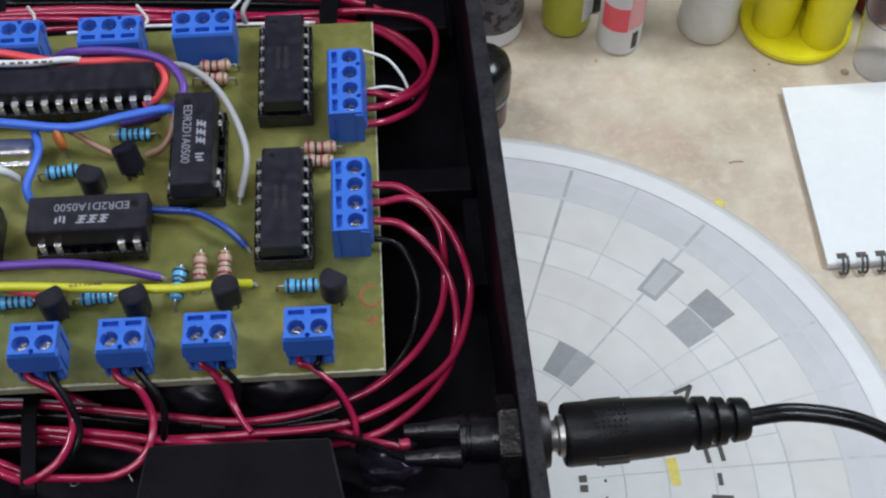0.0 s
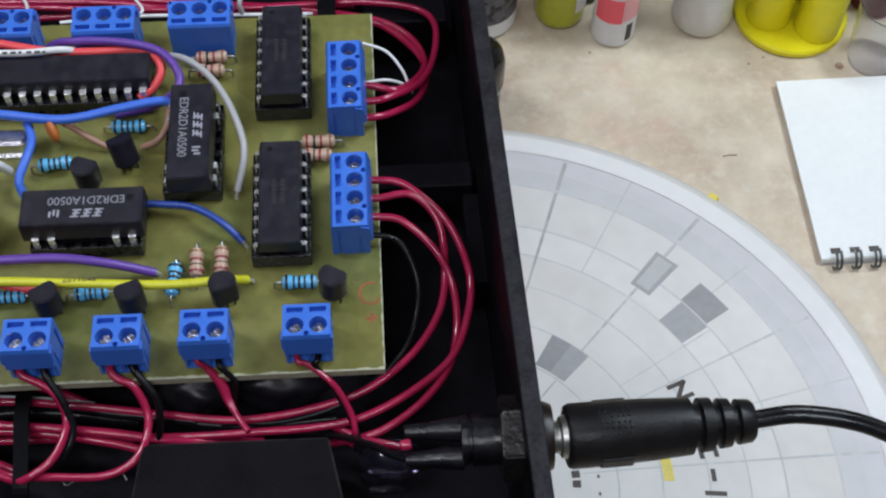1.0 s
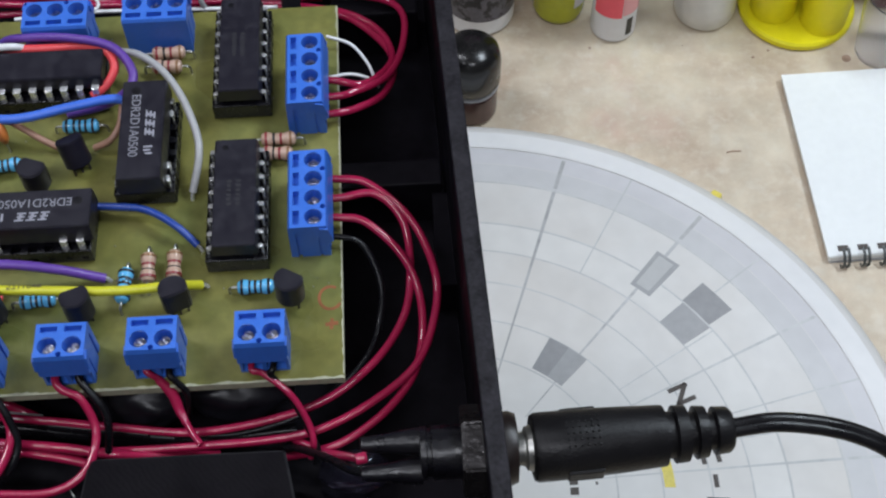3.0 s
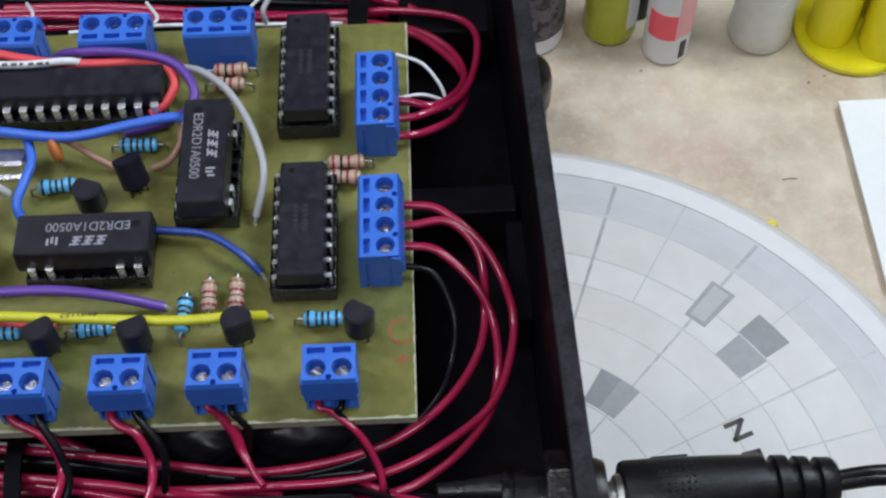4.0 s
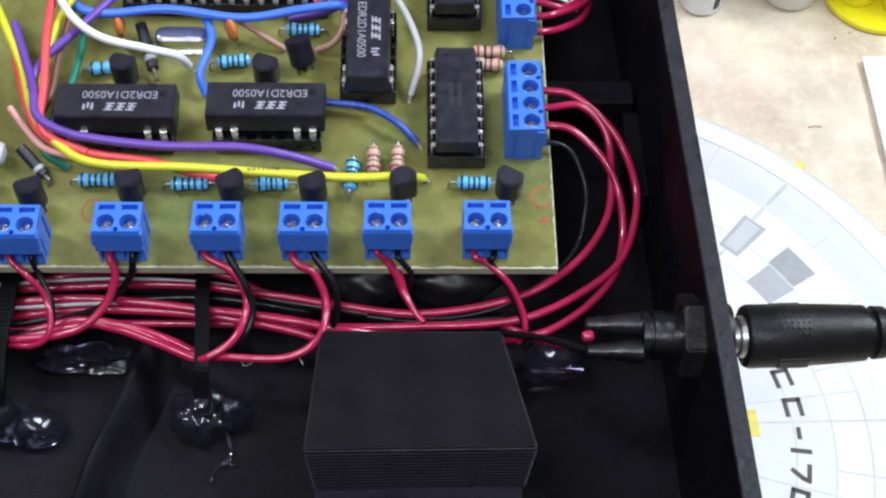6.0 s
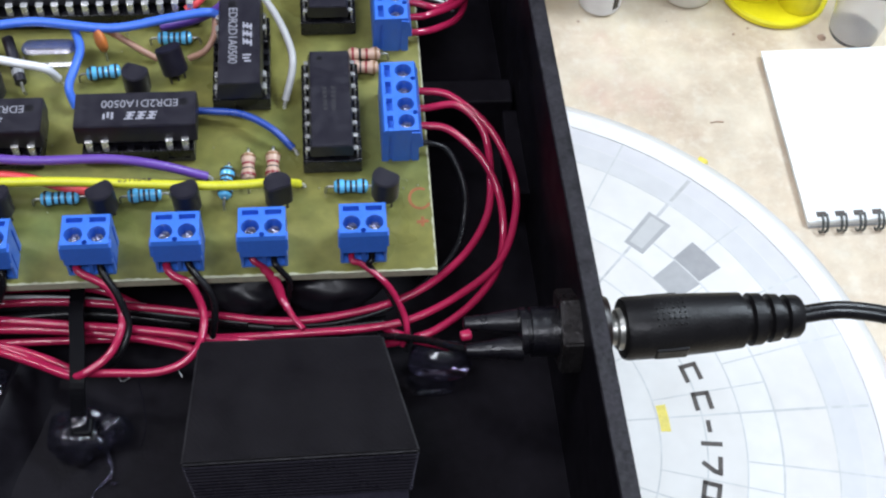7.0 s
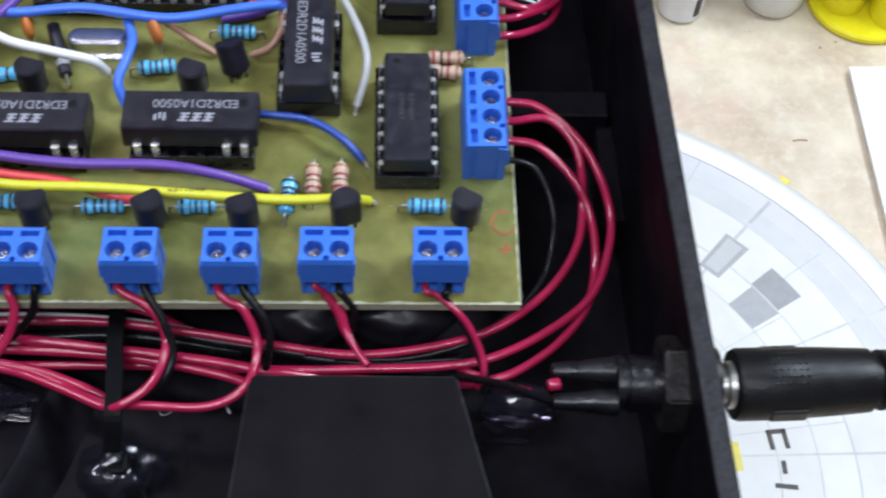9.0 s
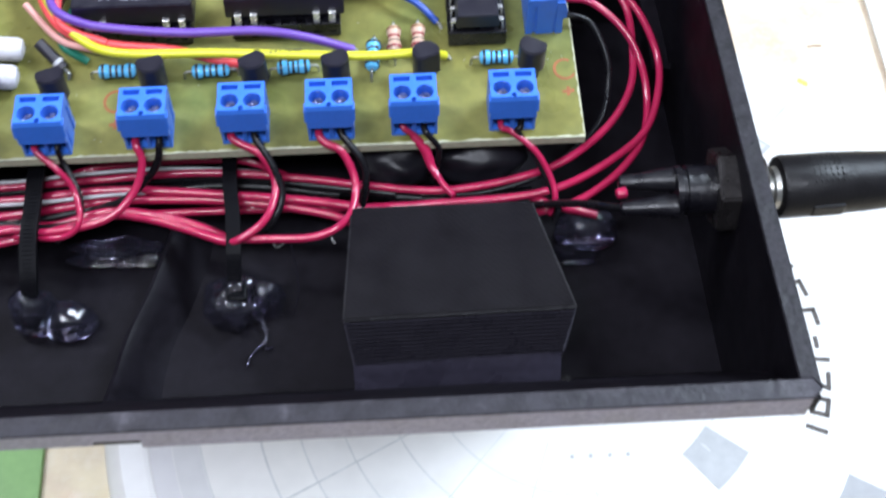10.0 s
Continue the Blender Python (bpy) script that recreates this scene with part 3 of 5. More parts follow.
# ---- small parts on the board ----
def resistor(x0, y0, x1, y1, z, blue, label, group, lean=0.0):
    a, b = Vector((x0, y0, 0)), Vector((x1, y1, 0))
    c, d = (a + b) / 2, b - a
    r = empty("resistor", c.x, c.y, H + z, math.degrees(math.atan2(d.y, d.x)))
    L = max(d.length, 4.6) / 2
    prof = [(-L, 0.25), (-L + 0.15, 0.85), (-L + 0.7, 1.2), (-L + 1.5, 1.16), (-L + 1.9, 0.98), (L - 1.9, 0.98), (L - 1.5, 1.16), (L - 0.7, 1.2), (L - 0.15, 0.85), (L, 0.25)]
    bm = bmesh.new()
    sweep(bm, [(p[0], 0, p[0] * lean) for p in prof], [p[1] for p in prof], 16)
    part("body", bm, BODY_BLUE if blue else BODY_TAN, r, "", True)
    cols = [BAND_BLACK] * 5 if blue else [BAND_RED, BAND_BLACK, BAND_RED, BAND_GOLD]
    at = [-0.72, -0.32, 0.0, 0.32, 0.72] if blue else [-0.68, -0.25, 0.15, 0.7]
    for k, m in zip(at, cols):
        bm = bmesh.new()
        e = k * L
        rad = 1.25 if abs(k) > 0.6 else 1.03
        sweep(bm, [(e - 0.2, 0, (e - 0.2) * lean), (e + 0.2, 0, (e + 0.2) * lean)], rad, 16)
        part("band", bm, m, r, "", True)
    for s in (-1, 1):
        bm = bmesh.new()
        zz = s * L * lean
        sweep(bm, spline([(s * (L - 0.1), 0, zz), (s * (L + 0.8), 0, zz), (s * (L + 1.25), 0, zz - 0.5), (s * (L + 1.3), 0, -z)], 4), 0.21, 8)
        part("lead", bm, LEAD, r, "", True)
    return tagged(r, label, "resistor", group)


BR, TR = "small blue banded resistor lying on the board", "small tan resistor with red and brown bands"
for q in ((-15.8, 15.3, -10.2, 15.2, 1.7, 0), (-48.5, 14.8, -43.1, 15.1, 1.6, 0), (-62.1, 14.8, -56, 15, 1.6, 0), (-77, 15.5, -71, 15.5, 1.6, 0), (-45, 47.6, -39.1, 47.5, 1.6, 0), (-56.5, 39.8, -50.8, 40.4, 1.9, 0), (-77.7, 38.5, -73.7, 38.7, 1.6, 0.1), (-33.2, 13.9, -32.7, 19.7, 1.6, 0)):
    resistor(*q[:5], True, BR, "blue resistors", q[5])
for q in ((-29.4, 17.1, -29.4, 21.9, 2, 0.15), (-25.5, 17.3, -25.4, 22.1, 2, 0.15), (-12.6, 42.7, -6.9, 42.7, 1.8, 0), (-12.4, 40, -7.4, 39.7, 1.8, 0), (-31.2, 61.9, -25.6, 62, 1.8, 0), (-31.1, 59.1, -26, 58.9, 1.8, 0)):
    resistor(*q[:5], False, TR, "tan resistors", q[5])


def transistor(x, y, turn, lean=0.0, z=2.6):
    t = empty("transistor", x, y, H, turn)
    m = Matrix.Rotation(lean, 4, "X")
    pts = [(2.2 * math.cos(a), 2.2 * math.sin(a)) for a in [radians(-38 + i * 256 / 18) for i in range(19)]]
    bm = bmesh.new()
    v = prism(bm, pts, z, z + 4.7, "z")
    bmesh.ops.recalc_face_normals(bm, faces=bm.faces)
    bmesh.ops.bevel(bm, geom=[e for e in bm.edges if e.calc_face_angle(0) > 0.9], offset=0.18, segments=2, affect="EDGES")
    bmesh.ops.transform(bm, matrix=m, verts=bm.verts)
    part("case", bm, CHIP, t, "", True)
    for i in (-1, 0, 1):
        bm = bmesh.new()
        end = m @ Vector((i * 1.27, 0, z + 0.2))
        sweep(bm, [(i * 1.27, 0, 0.02), end], 0.2, 6)
        part("lead", bm, DULLLEAD, t, "", True)
    return tagged(t, "small black transistor with a flat face on thin leads", "transistor", "transistors")


for x, y, a, l in ((-7.7, 12.8, 150, 0.05), (-24.4, 12.3, 20, -0.05), (-38.7, 11.5, -160, 0.1), (-51.6, 11.8, -150, 0.1), (-67.7, 11.8, -170, 0.1), (-82.9, 10, -160, 0.15), (-47.6, 35.9, 160, 0), (-71.3, 35.5, 165, 0.05), (-96.5, 10.6, -160, 0.1)):
    transistor(x, y, a, l)


transistor(-41.3, 39.4, 208, 0.5, 1.7)


def disc_capacitor(x, y, turn):
    c = empty("ceramic_capacitor", x, y, H, turn)
    bm = bmesh.new()
    g = bmesh.ops.create_uvsphere(bm, u_segments=20, v_segments=12, radius=1)
    for v in g["verts"]:
        v.co = (v.co.x * 2.2, v.co.y * 0.95, v.co.z * 2.4 + 4.0 + (0.5 * v.co.x ** 2 if v.co.z < 0 else 0))
    part("disc", bm, ORANGE, c, "", True)
    for s in (-1, 1):
        bm = bmesh.new()
        sweep(bm, [(s * 1.25, 0, 0.02), (s * 1.25, 0, 1.3), (s * 1.0, 0, 2.6)], 0.22, 6)
        part("lead", bm, LEAD, c, "", True)
    return tagged(c, "small orange ceramic disc capacitor on thin leads", "capacitor", "disc capacitors")


disc_capacitor(-54.1, 45.3, -62)
disc_capacitor(-73.4, 46.1, -75)


def crystal(x, y):
    c = empty("quartz_crystal", x, y, H)

    def stadium(w, d):
        r = d / 2
        return [(s * (w / 2 - r) + r * math.cos(radians(a)), r * math.sin(radians(a))) for s, lo in ((1, -90), (-1, 90)) for a in [lo + i * 18 for i in range(11)]]

    bm = bmesh.new()
    prism(bm, stadium(9.2, 3.4), 0.5, 3.7, "z")
    bmesh.ops.recalc_face_normals(bm, faces=bm.faces)
    bmesh.ops.bevel(bm, geom=[e for e in bm.edges if e.calc_length() < 12 and all(v.co.z > 3.6 for v in e.verts)], offset=0.55, segments=4, affect="EDGES")
    part("can", bm, CHROME, c, "", True)
    bm = bmesh.new()
    prism(bm, stadium(9.9, 4.2), 0.1, 0.5, "z")
    part("flange", bm, TIN, c, "", True)
    return tagged(c, "shiny oval metal quartz crystal on the board", "crystal")


crystal(-62.8, 44.9)


def diode(x0, y0, x1, y1, z0, z1):
    d = empty("diode", x0, y0, H)
    bm = bmesh.new()
    sweep(bm, [(0, 0, z0), (x1 - x0, y1 - y0, z1)], 1.0, 14)
    part("body", bm, CHIP, d, "", True)
    bm = bmesh.new()
    u, v = Vector((0, 0, z0)), Vector((x1 - x0, y1 - y0, z1))
    sweep(bm, [u.lerp(v, 0.72), u.lerp(v, 0.84)], 1.04, 14)
    part("band", bm, GREYWIRE, d, "", True)
    bm = bmesh.new()
    sweep(bm, spline([v, v + (v - u) * 0.2, (x1 - x0 + 0.6, y1 - y0 - 1.2, 0.1)], 4), 0.3, 6)
    part("lead", bm, LEAD, d, "", True)
    return tagged(d, "small black diode with a pale band", "diode", "diodes")


diode(-70.0, 47.2, -67.2, 38.6, 2.8, 1.6)
diode(-86.5, 20.4, -82.6, 16.6, 3.5, 1.4)

# white sleeved joints at the far side
for x, y in ((-89.5, 19.6), (-89.8, 14.0)):
    bm = bmesh.new()
    sweep(bm, [(x - 8, y + 0.6, H + 3.2), (x - 0.4, y, H + 3.0), (x + 0.3, y, H + 2.9), (x + 0.7, y, H + 2.8)], [2.0, 2.0, 1.7, 0.6], 16)
    tagged(part("white_sleeve", bm, GREYSLEEVE, None, "", True), "greyish white plastic sleeve over a wire joint on the board", "sleeve")

# pen marks on the board
for cx, cy, r in ((-1.9, 13.6, 1.7), (-74.2, 10.6, 1.8)):
    bm = bmesh.new()
    sweep(bm, [(cx + r * math.cos(radians(a)), cy + 1.15 * r * math.sin(radians(a)), H + 0.02) for a in range(60, 345, 15)], 1, flat=(0.45, 0.03))
    part("red_mark", bm, REDPEN, board, "red pen ring")
    bm = bmesh.new()
    sweep(bm, [(cx - 0.8, cy - 4.6, H + 0.02), (cx + 1.1, cy - 4.4, H + 0.02)], 1, flat=(0.6, 0.03))
    sweep(bm, [(cx + 0.1, cy - 5.4, H + 0.025), (cx + 0.2, cy - 3.6, H + 0.025)], 1, flat=(0.5, 0.03))
    part("red_mark", bm, REDPEN, board, "red pen cross")

# small solder pads and cut lead ends that show on the top side
rnd = random.Random(8)
bm = bmesh.new()
for i in range(60):
    x, y, r = rnd.uniform(-100, -2), rnd.uniform(2, 70), rnd.uniform(0.08, 0.17)
    cyl(bm, x, y, H + 0.005, r, 0.08, 7, r * 0.6)
tagged(part("board_specks", bm, LEAD), "tiny pale specks of solder and dust on the board", "specks", kind="stuff")

# ---- wires ----
wire("red_wire", [(-3.9, 33.8, 2.2), (-0.1, 33.9, 2.2), (4.7, 32.7, 2), (11, 26.8, 0), (14.3, 18.3, -3), (13.4, 10.3, -4), (10.2, 3.6, -5), (3.2, -1.6, -6), (-4.2, -4.8, -7), (-11.5, -5.6, -8), (-20.6, -5.7, -8.5), (-33.8, -5.4, -9.5), (-59.8, -4.5, -10), (-120, -5, -10)], 0.64, RED, "red insulated wire looping out of a terminal", group="terminal leads")
wire("red_wire", [(-3.8, 30.3, 2.2), (-0, 30.3, 2.2), (5.5, 30.8, 2), (9.6, 26.8, 0), (10.4, 19.7, -3), (8.9, 11.6, -4), (3.4, 4, -5), (-6, -1.2, -7), (-21.5, -3.7, -8), (-35.2, -2.1, -8), (-46, -0.8, -7), (-62.7, 1, -7), (-90, 0.5, -8), (-130, 0, -9)], 0.64, RED, "red insulated wire looping out of a terminal", group="terminal leads")
wire("red_wire", [(-3.7, 26.7, 2.2), (0, 26.6, 2.2), (3.9, 25.6, 2), (8.8, 21.2, 0), (11.4, 16.3, -3), (11.8, 9.8, -5), (10.2, 3.2, -6), (5.9, -2.2, -7), (0.3, -6, -8), (-4.4, -7.3, -9), (-11.9, -7, -12), (-19.2, -7.2, -13)], 0.64, RED, "red insulated wire looping out of a terminal", group="terminal leads")
wire("black_wire", [(-3.7, 23.2, 2.2), (0.1, 23, 2.2), (3.4, 21.9, 1), (5.7, 17.1, -2), (5.4, 11.8, -4), (3, 5.6, -5), (-3.2, 0.3, -7), (-8.8, -2.5, -8), (-17.1, -3.9, -9), (-26.2, -3.7, -9)], 0.5, BLACKWIRE, "black insulated wire looping out of a terminal", group="terminal leads")
wire("red_wire", [(-4.2, 50.5, 2.2), (-0.4, 50.5, 2.2), (2.3, 51.3, 2), (8, 55.9, 0), (10.9, 63.7, -2), (11.4, 72, -3), (7.8, 76.8, -4), (-1.3, 79.6, -5), (-11.1, 80.5, -6), (-28.4, 80.2, -6), (-49.8, 81, -6), (-70.2, 82.5, -6), (-130, 84, -6)], 0.64, RED, "red insulated wire looping out of a terminal", group="terminal leads")
wire("red_wire", [(-4.1, 47, 2.2), (-0.3, 47, 2.2), (3.2, 48.8, 1), (7.3, 52.9, -1), (9.3, 59.5, -3), (8.3, 65.5, -4), (3.8, 72, -5), (-0.4, 75.6, -6), (-6.9, 78.3, -7), (-23.1, 80.8, -8), (-44.9, 81.5, -8), (-90, 81, -8), (-130, 82, -8)], 0.64, RED, "red insulated wire looping out of a terminal", group="terminal leads")
wire("red_wire", [(-4.2, 54.1, 2.2), (-0.4, 53.8, 2.2), (4.4, 53.8, 1), (8.9, 60.6, -2), (7.9, 68.2, -4), (2.9, 74.1, -5), (-4.7, 78.4, -7), (-15.5, 80.4, -7), (-38.3, 82.6, -8), (-60.1, 85.2, -8), (-130, 86, -8)], 0.64, RED, "red insulated wire looping out of a terminal", group="terminal leads")
wire("white_wire", [(-1.7, 54.5, 2.2), (2, 55.5, 1.6), (5.1, 55.7, 0), (6.7, 55.1, -1.6)], 0.27, WHITEWIRE, "thin white insulated wire at the board's edge", group="terminal leads")
wire("white_wire", [(-1.8, 63.7, 2), (2.3, 62.1, 1.4), (4.9, 59, 0.2), (6, 56.7, -1.2)], 0.27, WHITEWIRE, "thin white insulated wire at the board's edge", group="terminal leads")
wire("red_wire", [(-13.3, 3.4, 2), (-13.3, 1.1, 1.8), (-11.7, 0.8, 1), (-7.9, -1.9, -1), (-5.6, -5.2, -4), (-5.1, -7.6, -6), (-5.8, -8.3, -9)], 0.5, RED, "red insulated wire looping out of a terminal", group="terminal leads")
wire("black_wire", [(-10, 3.4, 2), (-10.3, 1.1, 1.8), (-10.7, 0.6, 1), (-8.2, -1.6, -2), (-6, -5, -5), (-4.6, -8.1, -7), (-5, -9.6, -9)], 0.5, BLACKWIRE, "black insulated wire looping out of a terminal", group="terminal leads")
wire("red_wire", [(-28.8, 3.4, 2), (-28.6, 1.8, 1.8), (-26.8, 1, 0.5), (-25.3, -0.1, -1), (-24.1, -2.8, -3), (-22.8, -5.5, -3.5), (-21.2, -7.9, -3.3)], 0.5, RED, "red insulated wire looping out of a terminal", group="terminal leads")
wire("black_wire", [(-25.4, 3.4, 2), (-25.3, 1.1, 1.8), (-24.5, 0.4, 1), (-23.2, -0.5, -1), (-23.6, -1.4, -5), (-24.2, -1.2, -9)], 0.5, BLACKWIRE, "black insulated wire looping out of a terminal", group="terminal leads")
wire("red_wire", [(-41.8, 3.4, 2), (-41.8, 1.1, 1.8), (-40.8, -0.1, 1.2), (-38.2, -1.3, 0), (-36.5, -5.1, -3), (-37.8, -10.6, -4), (-42.6, -13.2, -5), (-50.6, -12.7, -6), (-58.6, -11.4, -7), (-66.2, -7.3, -8), (-73.8, -5.6, -8), (-92, -9, -9), (-130, -10, -9.5)], 0.64, RED, "red insulated wire looping out of a terminal", group="terminal leads")
wire("black_wire", [(-38.3, 3.4, 2), (-38.3, 1.1, 1.8), (-35.2, -2.4, -1), (-34.9, -4.6, -4), (-35.7, -6.4, -8)], 0.6, BLACKWIRE, "black insulated wire looping out of a terminal", group="terminal leads")
wire("red_wire", [(-55.3, 3.3, 2), (-55.2, 1, 1.8), (-50.9, -1.1, 0), (-49, -4.5, -3), (-50.4, -9.9, -4), (-54.3, -12.9, -5), (-57.1, -12.8, -6), (-63.2, -9.7, -7), (-70.6, -6.5, -8), (-76.9, -6.2, -8), (-96, -10, -9), (-130, -11, -9.5)], 0.64, RED, "red insulated wire looping out of a terminal", group="terminal leads")
wire("black_wire", [(-51.7, 3.3, 2), (-51.7, 1, 1.8), (-49.2, -2.6, -1), (-48.1, -5.9, -4), (-49.6, -9.2, -6), (-52.2, -10.3, -9)], 0.6, BLACKWIRE, "black insulated wire looping out of a terminal", group="terminal leads")
wire("red_wire", [(-70.2, 3.1, 2), (-70.2, 0.7, 1.8), (-69.4, -1.3, 0), (-70.9, -4.6, -3), (-74.4, -7.7, -5), (-78.9, -8.9, -6), (-86.1, -9.1, -7), (-91.8, -8.5, -7), (-110, -12, -8), (-130, -12, -9)], 0.64, RED, "red insulated wire looping out of a terminal", group="terminal leads")
wire("black_wire", [(-66.7, 3.2, 2), (-66.6, 0.8, 1.8), (-67.2, -0.7, -1), (-69.4, -2, -4), (-73.8, -3.8, -7), (-80.8, -4.2, -9), (-92.5, -6.3, -9)], 0.6, BLACKWIRE, "black insulated wire looping out of a terminal", group="terminal leads")
wire("red_wire", [(-85.7, 2.7, 2), (-85.6, 0.4, 1.8), (-82.5, -2.1, 0), (-80.4, -4, -3), (-79.6, -8.5, -5), (-82.5, -10.1, -7), (-90.3, -9, -8)], 0.5, RED, "red insulated wire looping out of a terminal", group="terminal leads")
wire("black_wire", [(-82.3, 2.8, 2), (-82.2, 0.4, 1.8), (-81.9, -0.1, -1), (-79.7, -4.4, -4), (-80, -8.3, -6), (-83.7, -10.3, -8)], 0.5, BLACKWIRE, "black insulated wire looping out of a terminal", group="terminal leads")
wire("red_wire", [(-109.9, -1.9, -8), (-92.5, -2.2, -8), (-75.2, -1.7, -7), (-56.5, -3.6, -7), (-42.8, -5.2, -7.5), (-35.7, -6.4, -8), (-28.6, -6.3, -10), (-19.9, -5.6, -12.5)], 0.74, RED, "red insulated wire in a tied bundle along the board", group="case harness")
wire("red_wire", [(-110.7, 2.2, -9), (-93.1, 1.3, -9), (-83.9, 1.9, -8), (-75.4, 3.5, -7.5), (-56.6, 3.4, -7), (-49, 1.6, -9), (-44, -0.6, -12)], 0.7, RED, "red insulated wire in a tied bundle along the board", group="case harness")
wire("red_wire", [(-109.9, -4.3, -9), (-92.6, -4.4, -9), (-75.3, -3.1, -8), (-57.1, -4, -8), (-41.7, -6.5, -9), (-35.7, -8.2, -11.5), (-31.4, -8.2, -15)], 0.74, RED, "red insulated wire in a tied bundle along the board", group="case harness")
wire("black_wire", [(-110.9, 1.5, -10), (-93.2, 0.7, -10), (-75.8, 1.4, -9), (-57.3, 1.3, -9), (-42.8, -0.9, -9.5), (-30.3, -2.7, -10)], 0.95, BLACKWIRE, "black insulated wire in a tied bundle along the board", group="case harness")
wire("black_wire", [(-110.9, -1.3, -11), (-93.3, -1.7, -11), (-75.8, -0.9, -10), (-57.4, 0.3, -10), (-39.4, -1.7, -11)], 0.95, BLACKWIRE, "black insulated wire in a tied bundle along the board", group="case harness")
wire("grey_wire", [(-110, 1.4, -7), (-92.5, 0.7, -7), (-81.2, 1.6, -7), (-69.1, 2.1, -7), (-57.1, 1.7, -7.5), (-46.4, 0.8, -9)], 0.32, GREYWIRE, "thin grey insulated wire in the bundle", group="case harness")
wire("grey_wire", [(-109.5, -2.3, -7), (-92.2, -3.6, -7), (-75, -2.9, -6.5), (-63.7, -1.8, -8)], 0.32, GREYWIRE, "thin grey insulated wire in the bundle", group="case harness")
wire("black_wire", [(-101.1, -5.9, -9), (-92.5, -6.1, -9), (-84.2, -6.9, -9), (-75, -5.5, -8.5), (-67.1, -7.2, -8.5), (-58, -10.5, -9)], 0.7, BLACKWIRE, "black insulated wire in a tied bundle along the board", group="case harness")
wire("red_wire", [(-109.5, -8.2, -9), (-92.4, -6.8, -9), (-84.2, -6.4, -9), (-76.1, -5, -8), (-68, -6.2, -8), (-61.4, -8.6, -8), (-56.6, -10.6, -9)], 0.64, RED, "red insulated wire in a tied bundle along the board", group="case harness")
wire("black_wire", [(-63.6, 0.7, -11), (-49.7, 0.7, -11), (-35.7, -1.7, -11), (-21.9, -3.5, -11), (-8.1, -2.8, -11)], 0.9, BLACKWIRE, "black insulated wire in a tied bundle along the board", group="case harness")
wire("red_wire", [(-8.7, -4.9, -9), (-5.8, -6.9, -8.5), (-3.4, -8.2, -8), (-1, -8.7, -8.3), (1.6, -9.1, -9)], 0.65, RED, "short red wire soldered to the power jack", group="case harness")
wire("black_wire", [(-15.0, -4.0, -13.0), (-8.0, -7.2, -8.0), (-2.6, -12.5, 0.0), (0.6, -16.4, 5.0), (3.0, -18.1, 7.0)], 0.6, BLACKWIRE, "short black wire soldered to the power jack", group="case harness")
wire("white_wire", [(-44.3, 80.8, -2), (-41.7, 75.5, 0), (-42.1, 73.1, 1), (-43.3, 71.1, 2)], 0.3, WHITEWIRE, "thin white insulated wire behind the board", group="case harness")
wire("white_wire", [(-25.1, 82, -3), (-26.3, 76.8, 0), (-27, 73.7, 2)], 0.3, WHITEWIRE, "thin white insulated wire behind the board", group="case harness")
wire("white_wire", [(-65.2, 82.6, -3), (-62.7, 77.3, 0), (-61.9, 72.8, 2)], 0.3, WHITEWIRE, "thin white insulated wire behind the board", group="case harness")
wire("white_wire", [(-57.5, 76.4, -4), (-43.9, 77.3, -4), (-28.1, 77.7, -5), (-11.1, 78.1, -6)], 0.35, WHITEWIRE, "thin white insulated wire behind the board", group="case harness")
wire("grey_wire", [(-23.5, 81.9, -3), (-24.5, 78.7, -3), (-23.9, 77.9, -6)], 0.5, GREYWIRE, "thin grey insulated wire behind the board", group="case harness")
wire("red_wire", [(-71.7, 88.2, -10), (-55.3, 87.9, -10), (-38.7, 86, -10), (-18.8, 83.8, -10), (-3.3, 82.5, -9)], 0.74, RED, "red insulated wire in a tied bundle along the board", group="case harness")
wire("red_wire", [(-71.8, 91.6, -9), (-49.8, 91.5, -9), (-27.6, 89.1, -9), (-5.4, 85.1, -8), (1.9, 81, -7), (7.1, 76.7, -9)], 0.74, RED, "red insulated wire in a tied bundle along the board", group="case harness")
wire("black_wire", [(-72.6, 92.1, -12), (-39.1, 90.4, -12), (-5.5, 87.1, -12), (3.9, 82.4, -12)], 0.8, BLACKWIRE, "black insulated wire behind the board", group="case harness")
wire("yellow_wire", [(-94.3, 48.8, 6), (-88.1, 35.7, 6), (-84.9, 26.5, 6), (-79.7, 19.5, 5.5), (-73.1, 16, 5.5), (-58.8, 15.7, 5), (-47, 14.8, 5), (-33.8, 13.9, 5), (-25, 14.5, 4.5), (-21.3, 16.2, 1.5)], 0.75, YELLOW, "yellow insulated jumper wire with small black print", group="board jumper wires", bare=1.2)
wire("purple_wire", [(-90.5, 44.5, 6), (-85.4, 31, 7), (-83.7, 24.5, 7), (-79.1, 21.2, 7), (-73.2, 19.7, 7), (-63, 18.8, 6.5), (-51, 19, 6), (-43.2, 18.9, 4), (-36.1, 18.7, 0.8)], 0.75, PURPLE, "purple insulated jumper wire", group="board jumper wires", bare=0.8)
wire("red_wire", [(-90.4, 40.9, 5), (-85.5, 26.3, 5), (-80.7, 20.4, 5), (-73.6, 18.5, 4.5), (-64.9, 17.5, 4), (-56.8, 15.9, 2.5), (-51.5, 16.3, 0.6)], 0.75, CORAL, "coral red insulated jumper wire", group="board jumper wires")
wire("pink_wire", [(-89.2, 28.1, 4), (-83.3, 20.7, 4), (-78.5, 18.9, 3.5), (-73, 17.7, 3)], 0.6, PINK, "pale pink insulated jumper wire", group="board jumper wires")
